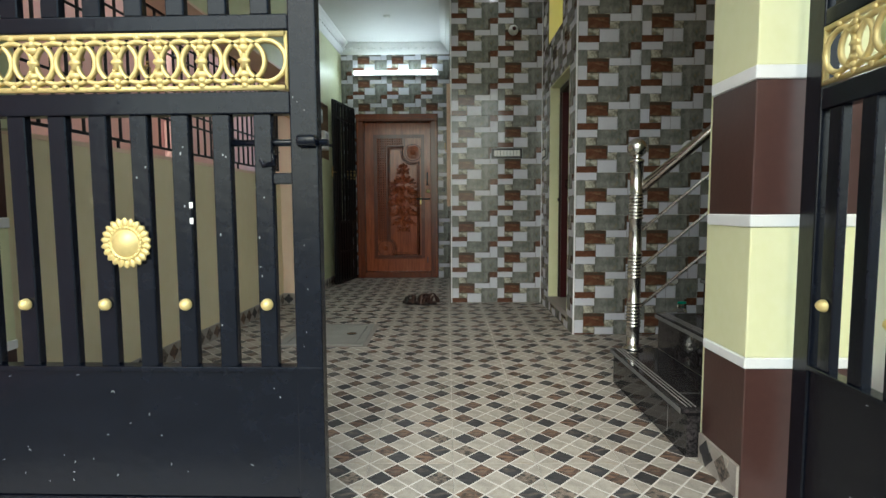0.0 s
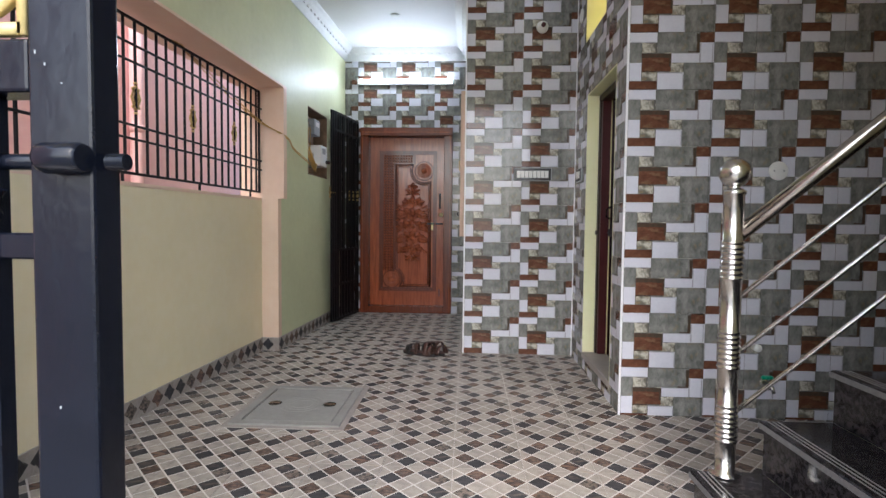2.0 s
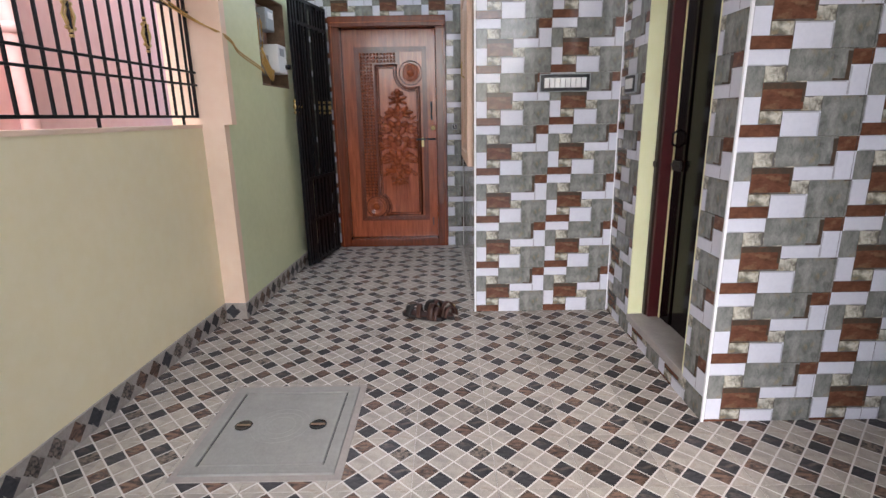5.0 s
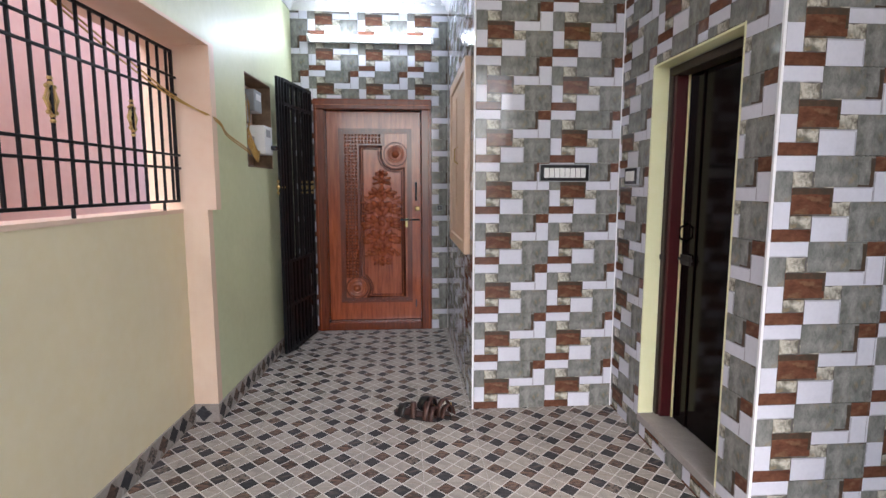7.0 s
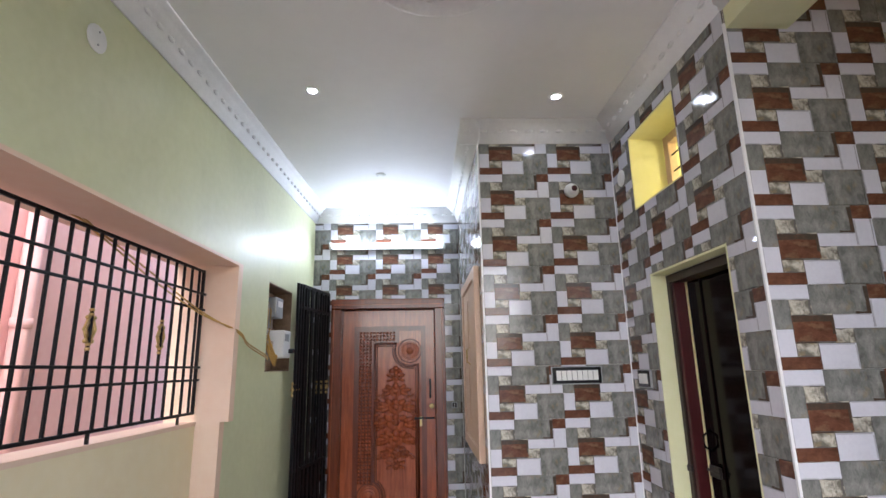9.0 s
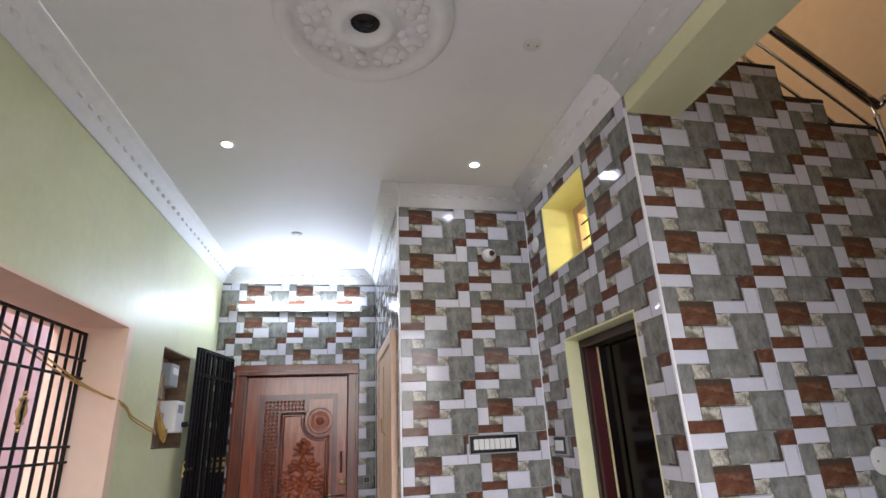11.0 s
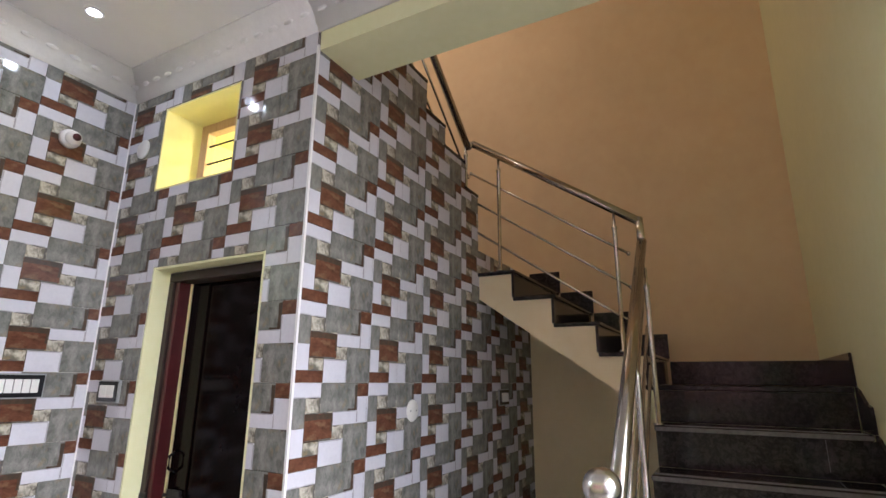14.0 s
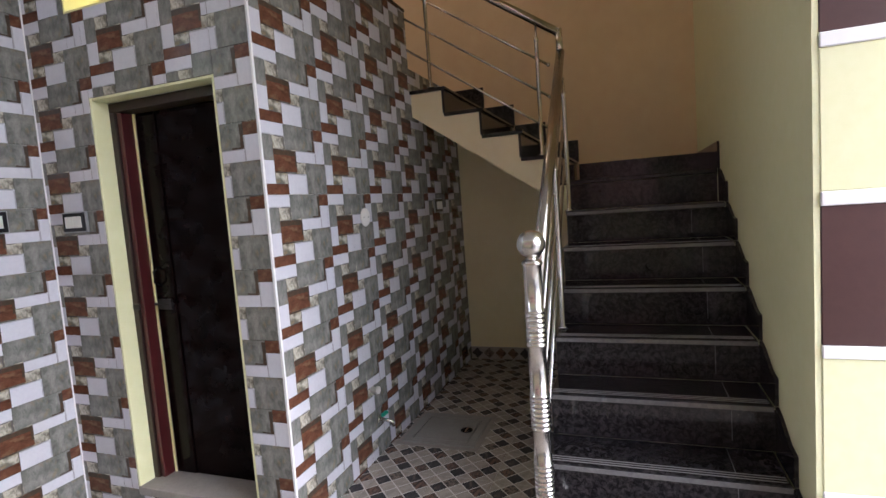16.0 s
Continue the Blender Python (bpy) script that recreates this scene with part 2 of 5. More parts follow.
def bbox(x0, y0, z0, x1, y1, z1, bevel=0.004, segments=1):
    bm = bmesh.new()
    box(bm, x0, y0, z0, x1, y1, z1)
    if bevel:
        bmesh.ops.bevel(bm, geom=list(bm.edges), offset=bevel, segments=segments, affect="EDGES", profile=0.5)
    return bm


def prism(bm, poly, axis, a, b):
    """A closed outline in the plane across an axis (0 x, 1 y, 2 z), drawn out from a to b."""
    def at(p, w):
        c = list(p)
        c.insert(axis, w)
        return c
    lo, hi = [bm.verts.new(at(p, a)) for p in poly], [bm.verts.new(at(p, b)) for p in poly]
    bm.faces.new(lo)
    bm.faces.new(hi[::-1])
    for i in range(len(poly)):
        j = (i + 1) % len(poly)
        bm.faces.new((lo[j], lo[i], hi[i], hi[j]))
    bmesh.ops.recalc_face_normals(bm, faces=bm.faces)
    return bm


def lathe(profile, m=None, steps=24):
    """A turned piece: (radius, height) pairs round z."""
    bm = bmesh.new()
    rings = []
    for r, z in profile:
        rings.append([bm.verts.new((max(r, 1e-4) * math.cos(2 * math.pi * i / steps), max(r, 1e-4) * math.sin(2 * math.pi * i / steps), z)) for i in range(steps)])
    for a, b in zip(rings, rings[1:]):
        for i in range(steps):
            f = bm.faces.new((a[i], a[(i + 1) % steps], b[(i + 1) % steps], b[i]))
            f.smooth = True
    bm.faces.new(rings[0][::-1])
    bm.faces.new(rings[-1])
    if m:
        bm.transform(m)
    return bm


def tube(points, radius, steps=10, bm=None):
    """A round bar along a run of points."""
    bm = bm or bmesh.new()
    pts = [Vector(p) for p in points]
    rings = []
    for i, p in enumerate(pts):
        d = (pts[min(i + 1, len(pts) - 1)] - pts[max(i - 1, 0)]).normalized()
        side = d.cross(Vector((0.13, 0.21, 0.97)) if abs(d.z) < 0.95 else Vector((1, 0, 0))).normalized()
        up = side.cross(d)
        rings.append([bm.verts.new(p + radius * (math.cos(2 * math.pi * k / steps) * side + math.sin(2 * math.pi * k / steps) * up)) for k in range(steps)])
    for a, b in zip(rings, rings[1:]):
        for k in range(steps):
            bm.faces.new((a[k], a[(k + 1) % steps], b[(k + 1) % steps], b[k])).smooth = True
    bm.faces.new(rings[0][::-1])
    bm.faces.new(rings[-1])
    bmesh.ops.recalc_face_normals(bm, faces=bm.faces)
    return bm


def ball(bm, place, radii, u=12, v=8):
    bmesh.ops.create_uvsphere(bm, u_segments=u, v_segments=v, radius=1, matrix=Matrix.Translation(place) @ Matrix.Diagonal((*radii, 1)))
    for f in bm.faces:
        f.smooth = True
    return bm


def mesh_of(name, bm, *materials):
    me = bpy.data.meshes.new(name)
    bm.to_mesh(me)
    bm.free()
    for m in materials:
        me.materials.append(m)
    return me


def thing(name, label, category, group="", at=(0, 0, 0)):
    ob = new(name)
    ob.location = at
    return tagged(ob, label, category, group)


def part(name, bm, mat, parent=None, label=""):
    ob = new(name, mesh_of(name, bm, *(mat if isinstance(mat, (list, tuple)) else (mat,))))
    if parent:
        ob.parent = parent
    return tagged(ob, label)


def structure(name, bm, mat, label, category):
    return tagged(part(name, bm, mat), label, category, kind="structure")


def rects_around(x0, x1, z0, z1, holes):
    """Splits a rectangle round rectangular holes into upright strips."""
    cuts = sorted({x0, x1, *(min(max(v, x0), x1) for h in holes for v in h[:2])})
    out = []
    for a, b in zip(cuts, cuts[1:]):
        if b - a < 1e-4:
            continue
        spans = sorted((h[2], h[3]) for h in holes if h[0] < (a + b) / 2 < h[1])
        low = z0
        for s, e in spans:
            if s > low + 1e-4:
                out.append((a, b, low, s))
            low = max(low, e)
        if z1 > low + 1e-4:
            out.append((a, b, low, z1))
    return out


# ---- the setting ----
# street and floors
bm = bmesh.new()
box(bm, -60, -60, -0.25, 60, 60, -0.13)
structure("ground", bm, ROAD, "grey concrete street and ground outside the gate", "ground")
bm = bmesh.new()
box(bm, -1.6, 1.40, -0.128, 3.75, 7.1, -0.006)
prism(bm, [(0.95, -0.128), (1.40, -0.128), (1.40, -0.006)], 0, -1.45, 1.45)
floor = structure("floor", bm, F_GROUT, "glossy beige and charcoal diamond patterned tile floor", "floor")

# left wall: parapet, tall green end, beam over the opening
WIN0, WIN1, SILL, HEAD = 2.02, 5.03, 1.222, 2.10
bm = bmesh.new()
box(bm, -1.60, 1.91, -0.1, XP, WIN1 - 0.06, SILL - 0.02)
structure("wall_left_parapet", bm, CREAM, "cream painted parapet wall under a barred opening", "wall").matrix_basis = LEFT
bm = bmesh.new()
for a, b, c, d in rects_around(WIN1, 7.0, -0.1, ZC, [(5.645, 6.20, 1.48, 2.105)]):
    box(bm, -1.60, a, c, XL, b, d)
box(bm, -1.60, WIN1 + 0.3, 1.4, XL - 0.16, 6.4, 2.3)
box(bm, -1.60, 1.63, HEAD, XL, WIN1, ZC)
box(bm, -1.60, 1.91, SILL - 0.02, XL, WIN0, HEAD)
structure("wall_left", bm, GREEN, "pale green glossy painted wall with cornice above", "wall").matrix_basis = LEFT
bm = bmesh.new()
box(bm, XP - 0.165, WIN0, SILL - 0.02, XP + 0.004, WIN1 - 0.06, SILL)
structure("window_sill", bm, PEACH, "peach painted sill of a barred wall opening", "sill").matrix_basis = LEFT
bm = bmesh.new()
box(bm, -1.60, WIN1 - 0.06, SILL - 0.004, XL + 0.052, WIN1 + 0.004, HEAD + 0.004)
box(bm, -1.60, WIN1 - 0.058, -0.1, XL + 0.004, WIN1 + 0.002, SILL - 0.004)
structure("window_reveal", bm, PEACH, "peach painted plaster side of a wall opening", "reveal").matrix_basis = LEFT
bm = bmesh.new()
box(bm, -1.60, WIN0, HEAD - 0.012, XL + 0.052, WIN1 - 0.0605, HEAD + 0.004)
structure("window_soffit", bm, PEACH, "peach painted underside of a wall opening", "reveal").matrix_basis = LEFT

# entrance wall
bm = bmesh.new()
for a, b, c, d in rects_around(-1.60, 0.45, -0.1, ZC, [(-0.93, 0.133, 0.0, 2.13)]):
    box(bm, a, YB, c, b, YB + 0.2, d)
box(bm, -1.0, YB + 0.16, -0.1, 0.2, YB + 0.2, 2.2)
wall_north = structure("wall_north", bm, GROUT, "end wall faced with stone patterned tiles round a door", "wall")
# pier
bm = bmesh.new()
box(bm, XPI, YP, -0.1, XB, YB, ZC)
wall_pier = structure("wall_pier", bm, GROUT, "projecting wall faced with glossy stone patterned tiles", "wall")
# bathroom wall with door and ventilator openings
BD = (3.94, 4.655, 0.11, 1.95)
VT = (4.20, 4.75, 2.335, 2.78)
bm = bmesh.new()
for a, b, c, d in rects_around(YS, YP, -0.1, ZC, [BD, VT]):
    box(bm, XB, a, c, XB + 0.2, b, d)
wall_bath = structure("wall_bath", bm, GROUT, "tiled wall with a narrow dark door and a high ventilator", "wall")
# stair wall with its stepped upper edge
STEPS3 = [(2.706, 2.415), (2.515, 2.642), (2.245, 2.811), (2.022, 2.94), (1.80, 3.12), (1.58, 3.3), (XB + 0.2, 3.48)]
bm = bmesh.new()
prev = XE
for x, z in STEPS3:
    box(bm, max(x, XB + 0.2), YS, -0.1, prev, YS + 0.12, z if prev != XE else 2.28)
    prev = x
box(bm, XB, YS, ZC, XB + 0.2, YS + 0.12, 3.48)
wall_stair = structure("wall_stair", bm, GROUT, "stone patterned tiled wall with stepped top under the stair", "wall")
# stairwell walls
bm = bmesh.new()
box(bm, XE, 1.6, -0.1, XE + 0.15, 7.0, ZT)
structure("wall_east", bm, STAIRPAINT, "peach painted stairwell wall in dim warm light", "wall")
bm = bmesh.new()
box(bm, XB + 0.004, 1.75, -0.1, XE, YR, ZT)
structure("wall_stair_side", bm, YELLOWISH, "pale yellow painted wall beside the stair", "wall")
bm = bmesh.new()
box(bm, XB + 0.3, 5.6, 2.2, XE, 5.75, ZT)
structure("wall_stair_back", bm, STAIRPAINT, "peach painted upper stairwell wall", "wall")
bm = bmesh.new()
box(bm, 1.12, 1.75, ZC + 0.15, 1.27, YS + 2.0, ZT)
structure("wall_upper_inner", bm, STAIRPAINT, "peach painted upper wall above the beam", "wall")
bm = bmesh.new()
box(bm, 1.12, 1.75, ZT, XE + 0.15, 5.75, ZT + 0.12)
structure("ceiling_stairwell", bm, CEILING, "white stairwell ceiling", "ceiling")
# beam between carport and stairwell
bm = bmesh.new()
box(bm, XB, 1.63, 2.787, 1.404, YS - 0.008, ZC + 0.15)
structure("beam", bm, YELLOWISH, "pale yellow painted beam over the foot of the stair", "beam")
# ceiling
bm = bmesh.new()
box(bm, -1.6, 1.63, ZC, XB, 7.05, ZC + 0.12)
structure("ceiling", bm, CEILING, "smooth white painted plaster ceiling", "ceiling")
# front lintel
bm = bmesh.new()
box(bm, -1.6, 1.50, 2.78, XB, 1.63, 3.7)
structure("lintel", bm, YELLOWISH, "pale yellow painted beam above the gate", "beam")
# unseen slab, added above the gate to hold back high sky light
bm = bmesh.new()
box(bm, -1.7, 0.75, 2.88, 1.9, 1.50, 2.98)
structure("canopy", bm, YELLOWISH, "unseen pale yellow slab added over the gate to block sky light", "canopy")


def cornice_run(bm, a, b, inward):
    """Stepped plaster moulding along a to b, under the ceiling; inward: the way into the room."""
    a, b, w = Vector((*a, ZC)), Vector((*b, ZC)), Vector((*inward, 0))
    outline = [(0, -0.125), (0.012, -0.125), (0.016, -0.105), (0.03, -0.098), (0.034, -0.075), (0.06, -0.045), (0.085, -0.03), (0.09, -0.016), (0.115, -0.012), (0.118, -0.001), (0, -0.001)]
    lo = [bm.verts.new(a + w * p + Vector((0, 0, q))) for p, q in outline]
    hi = [bm.verts.new(b + w * p + Vector((0, 0, q))) for p, q in outline]
    for i in range(len(outline)):
        j = (i + 1) % len(outline)
        bm.faces.new((lo[i], lo[j], hi[j], hi[i]))
    bm.faces.new(lo)
    bm.faces.new(hi)
    # leaf relief
    d = (b - a)
    n = int(d.length / 0.09)
    for k in range(n):
        p = a + d * ((k + 0.5) / n) + w * 0.05 + Vector((0, 0, -0.058))
        ball(bm, p, (0.010 + 0.02 * abs(d.normalized().x), 0.010 + 0.02 * abs(d.normalized().y), 0.012), 6, 4)


for name, a, b, w in (("trim_cornice_left", (XL, 1.63), (XL, YB), (1, 0)), ("trim_cornice_north", (-1.11, YB), (XPI, YB), (0, -1)), ("trim_cornice_pier_side", (XPI, YB), (XPI, YP - 0.118), (-1, 0)),
                      ("trim_cornice_pier", (XPI - 0.118, YP), (XB, YP), (0, -1)), ("trim_cornice_bath", (XB, YP), (XB, YS), (-1, 0)), ("trim_cornice_beam", (XB, YS), (XB, 1.63), (-1, 0))):
    bm = bmesh.new()
    cornice_run(bm, a, b, w)
    bmesh.ops.recalc_face_normals(bm, faces=bm.faces)
    run = structure(name, bm, PLASTER, "white moulded plaster cornice with leaf relief", "cornice")
    if name == "trim_cornice_left":
        run.matrix_basis = LEFT


# banded gate pillars
def gate_pillar(name, x0, x1, y0, y1, label):
    ob = thing(name, label, "pillar")
    bands = ((-0.12, 0.415, BROWNPAINT), (0.415, 0.448, WHITEPAINT), (0.448, 0.846, YELLOWISH), (0.846, 0.883, WHITEPAINT), (0.883, 1.278, BROWNPAINT), (1.278, 1.318, WHITEPAINT),
             (1.318, 1.705, YELLOWISH), (1.705, 1.745, WHITEPAINT), (1.745, 2.11, BROWNPAINT), (2.11, 2.15, WHITEPAINT), (2.15, 2.78, YELLOWISH))
    for z0, z1, m in bands:
        e = 0.006 if m is WHITEPAINT else 0.0
        part("band", bbox(x0 - e, y0 - e, z0, x1 + e, y1, z1, 0.003), m, ob)
    tagged(ob, kind="structure")
    return ob


gate_pillar("pillar_right", 1.15, 1.50, 1.645, 1.894, "gate pillar painted in brown, cream and white bands")
gate_pillar("pillar_left", -1.62, -1.30, 1.645, 1.905, "gate pillar painted in brown, cream and white bands")
bm = bmesh.new()
box(bm, 1.51, 1.50, -0.2, 6.0, 1.64, 1.6)
structure("wall_compound", bm, WHITEPAINT, "pale compound wall along the street", "wall")
# neighbour's house beyond the barred opening
bm = bmesh.new()
box(bm, -2.75, -1.0, -0.2, -2.45, 9.0, 3.4)
structure("wall_neighbour", bm, PINK, "pink painted wall of the next house", "wall")

# bathroom shell behind the door and the ventilator
bm = bmesh.new()
box(bm, XB + 0.2, YS + 0.12, -0.1, 2.1, YP, 0.09)
box(bm, XB + 0.2, YS + 0.12, 2.84, 2.1, YP, 2.9)
box(bm, 2.0, YS + 0.12, 0.09, 2.1, YP, 2.84)
box(bm, XB + 0.2, YP - 0.05, 0.09, 2.0, YP, 2.84)
box(bm, XB + 0.2, YS + 0.12, 0.09, 2.0, YS + 0.14, 2.84)
structure("wall_bath_inner", bm, YELLOW, "yellow painted inside of a small bathroom", "wall")

# ---- stair ----
stair = thing("staircase", "dark polished granite stair with cream painted sides", "staircase")
YL = 2.735
bm = bmesh.new()
poly = [(1.165, -0.05)]
for k in range(7):
    poly += [(1.125 + GO * k if k else 1.165, RISE * (k + 1) - 0.025), (1.125 + GO * (k + 1), RISE * (k + 1) - 0.025)]
poly += [(1.125 + GO * 7, -0.05)]
prism(bm, poly, 1, YR + 0.002, YL - 0.012)
part("flight_body", bm, YELLOWISH, stair, "cream painted solid side of the lower flight")
LAND = RISE * 8
X2 = 2.705
bm = bmesh.new()
box(bm, X2 + 0.012, YR + 0.002, LAND - 0.17, XE - 0.002, 2.78, LAND - 0.025)
box(bm, X2 + 0.012, YR + 0.002, -0.05, X2 + 0.11, YL - 0.012, LAND - 0.17)
part("landing_body", bm, YELLOWISH, stair, "cream painted landing slab")
R2, G2 = 0.170, 0.2455
Y2 = 2.77
bm = bmesh.new()
poly = [(Y2, LAND - 0.10)]
for k in range(4):
    poly += [(Y2 + G2 * k, LAND + R2 * (k + 1) - 0.022), (Y2 + G2 * (k + 1), LAND + R2 * (k + 1) - 0.022)]
poly += [(YS - 0.002 + 0.0, LAND + R2 * 4 - 0.022), (YS - 0.002, 1.965), (2.90, 1.385), (Y2, 1.30)]
poly[-5:-4] = []
bm2 = bmesh.new()
prism(bm2, poly, 0, X2 + 0.012, XE - 0.002)
bm.free()
part("upper_flight_body", bm2, CREAM, stair, "cream painted sloping underside of the upper flight")


def step_parts(k, x, z, y0, y1):
    tread = part("tread", bbox(x - 0.018, y0, z - 0.025, x + GO + 0.004, y1, z, 0.005), GRANITE, stair)
    part("nosing_edge", bbox(x - 0.0195, y0 + 0.002, z - 0.022, x - 0.0179, y1 - 0.002, z - 0.004, 0), SAWN, tread, "pale sawn stone edge")
    riser = part("riser", bbox(x, YR + 0.003, z - RISE + 0.001, x + (0.018 if k else 0.057), y1 - 0.004, z - 0.026, 0), GRANITE, stair)
    joint = 2.073 + 0.012 * math.sin(k * 2.3)
    part("joint", bbox(x - 0.0008, joint - 0.0012, z - RISE + 0.03, x + 0.001, joint + 0.0012, z - 0.026, 0), SAWN, riser)
    part("joint", bbox(x + 0.045, joint - 0.0012, z - 0.001, x + GO, joint + 0.0012, z + 0.0008, 0), SAWN, tread)
    for d in (0.006, 0.022, 0.038):
        part("groove", bbox(x + d, y0 + 0.01, z - 0.002, x + d + 0.005, y1 - 0.01, z + 0.0012, 0), GROOVE, tread)
    lo = x - 0.02 if k else XB + 0.006
    bm = bmesh.new()
    prism(bm, [(lo, z + 0.001), (x + GO - 0.021, z + 0.001), (x + GO - 0.021, z + RISE), (x + GO - 0.07, z + RISE - 0.012), (x + 0.05, z + 0.115), (lo, z + 0.105)], 1, YR + 0.002, YR + 0.014)
    part("skirting", bm, GRANITE, stair)


for k in range(7):
    step_parts(k, 1.107 + GO * k, RISE * (k + 1), YR + 0.015, YL)
part("riser", bbox(X2 - 0.006, YR + 0.015, LAND - RISE + 0.001, X2 + 0.012, YL - 0.004, LAND - 0.026, 0), GRANITE, stair)
part("landing_top", bbox(X2 - 0.024, YR + 0.015, LAND - 0.025, XE - 0.004, Y2 + 0.02, LAND, 0.004), GRANITE, stair)
part("skirting", bbox(X2 - 0.02, YR + 0.002, LAND + 0.001, XE - 0.016, YR + 0.014, LAND + 0.150, 0.002), GRANITE, stair)
part("skirting", bbox(XE - 0.015, YR + 0.002, LAND + 0.001, XE - 0.003, Y2 - 0.02, LAND + 0.150, 0.002), GRANITE, stair)
for k in range(4):
    y, z = Y2 + G2 * k, LAND + R2 * (k + 1)
    y1 = min(y + G2 + 0.004, YS - 0.003)
    part("tread", bbox(X2 - 0.01, y - 0.016, z - 0.022, XE - 0.016, y1, z, 0.004), GRANITE, stair)
    part("riser", bbox(X2 + 0.004, y - 0.001, z - R2 + 0.001, XE - 0.016, y + 0.015, z - 0.023, 0), GRANITE, stair)
    part("skirting", bbox(XE - 0.015, y - 0.02, z + 0.001, XE - 0.003, y + G2 - 0.021, z + 0.168, 0.002), GRANITE, stair)
    part("skirting", bbox(XE - 0.015, y - 0.02, z - R2 + 0.169, XE - 0.003, y + 0.04, z + 0.0005, 0.0), GRANITE, stair)
# third flight, running back over the tiled wall
part("upper_landing", bbox(X2, YS + 0.13, 2.10, XE - 0.003, 4.75, 2.28, 0.004), GRANITE, stair)
prev = XE - 0.003
for i, (x, z) in enumerate(STEPS3[:6]):
    if i:
        part("step", bbox(x - 0.012, YS - 0.010, z + 0.001, prev + 0.006, 4.75, z + 0.022, 0.003), GRANITE, stair)
        part("riser", bbox(prev - 0.014, YS - 0.006, STEPS3[i - 1][1] + 0.023, prev + 0.002, 4.75, z, 0), GRANITE, stair)
    prev = x

# plaster face under the second flight
bm = bmesh.new()
prism(bm, [(Y2 + 0.03, 0.0), (YS - 0.004, 0.0), (YS - 0.004, 2.0), (Y2 + 0.03, LAND - 0.19)], 0, XE - 0.004, XE - 0.0005)
structure("wall_under_stair", bm, UNDERPAINT, "cream painted wall under the upper flight", "wall")
# railing
rail = thing("stair_railing", "stainless steel stair railing with a turned newel post", "railing")
NX, NY = 1.197, 2.712
prof = [(0.050, 0.0), (0.050, 0.010), (0.032, 0.016)]
for base in (0.115, 0.365, 0.665):
    for j in range(8):
        z = base + 0.017 * j
        prof += [(0.032, z), (0.0355, z + 0.003), (0.0365, z + 0.007), (0.0355, z + 0.011), (0.032, z + 0.014)]
prof += [(0.032, 0.948), (0.036, 0.951), (0.036, 0.961), (0.026, 0.968), (0.016, 0.974), (0.022, 0.979), (0.013, 0.984)]
part("newel_post", lathe(prof, Matrix.Translation((NX, NY, RISE))), STEEL, rail)
part("ball_finial", ball(bmesh.new(), (NX, NY, RISE + 1.022), (0.049, 0.049, 0.049), 24, 16), STEEL, rail)
A, B = Vector((NX + 0.02, NY, 1.0)), Vector((2.69, 2.745, 2.215))
part("handrail", tube([A, B], 0.026, 16), STEEL_DARK_REFLECT, rail)
C = Vector((2.70, 2.752, 2.335))
part("handrail_bend", tube([B - Vector((0.005, 0, 0.03)), C + Vector((0, 0, 0.02))], 0.022, 16), STEEL, rail)
D = Vector((2.70, 3.775, 3.035))
part("handrail", tube([C, D], 0.024, 16), STEEL_DARK_REFLECT, rail)
part("handrail_bend", tube([D, Vector((2.67, 3.80, 3.0))], 0.022, 12), STEEL, rail)
E3 = Vector((1.50, 3.80, 3.99))
part("handrail", tube([Vector((2.68, 3.80, 3.0)), E3], 0.024, 16), STEEL_DARK_REFLECT, rail)
for drop in (0.21, 0.40, 0.60):
    part("rod", tube([A + Vector((0.01, 0, -drop)), Vector((2.60, 2.745, 2.14 - drop))], 0.008, 8), STEEL, rail)
    low = Vector((2.70, 2.82, 2.382 - drop - 0.015))
    top = Vector((2.70, 3.79, 3.045 - drop - 0.015))
    part("rod", tube([low, top], 0.008, 8), STEEL, rail)
    part("rod_end", ball(bmesh.new(), low, (0.013, 0.013, 0.013)), STEEL, rail)
    part("rod_end", ball(bmesh.new(), top, (0.013, 0.013, 0.013)), STEEL, rail)
    part("rod", tube([Vector((2.68, 3.80, 3.0 - drop)), E3 - Vector((0, 0, drop))], 0.008, 8), STEEL, rail)
    part("rod_end", ball(bmesh.new(), (2.68, 3.80, 3.0 - drop), (0.013, 0.013, 0.013)), STEEL, rail)
for px, py, z0, z1 in ((1.93, 2.715, RISE * 4, 1.58), (2.47, 2.715, RISE * 7, 2.02), (2.70, 2.885, LAND + R2, 2.41), (2.70, 3.59, LAND + R2 * 4, 2.90), (2.64, 3.80, 2.28, 3.03), (1.92, 3.80, 2.96, 3.63)):
    post = part("post", lathe([(0.024, z0), (0.024, z0 + 0.008), (0.0125, z0 + 0.014), (0.0125, z1 - 0.11), (0.016, z1 - 0.105), (0.016, z1 - 0.09), (0.008, z1 - 0.08), (0.008, z1)], Matrix.Translation((px, py, 0)), 12), STEEL, rail)

# ---- gate ----
GATE_W = 1.19


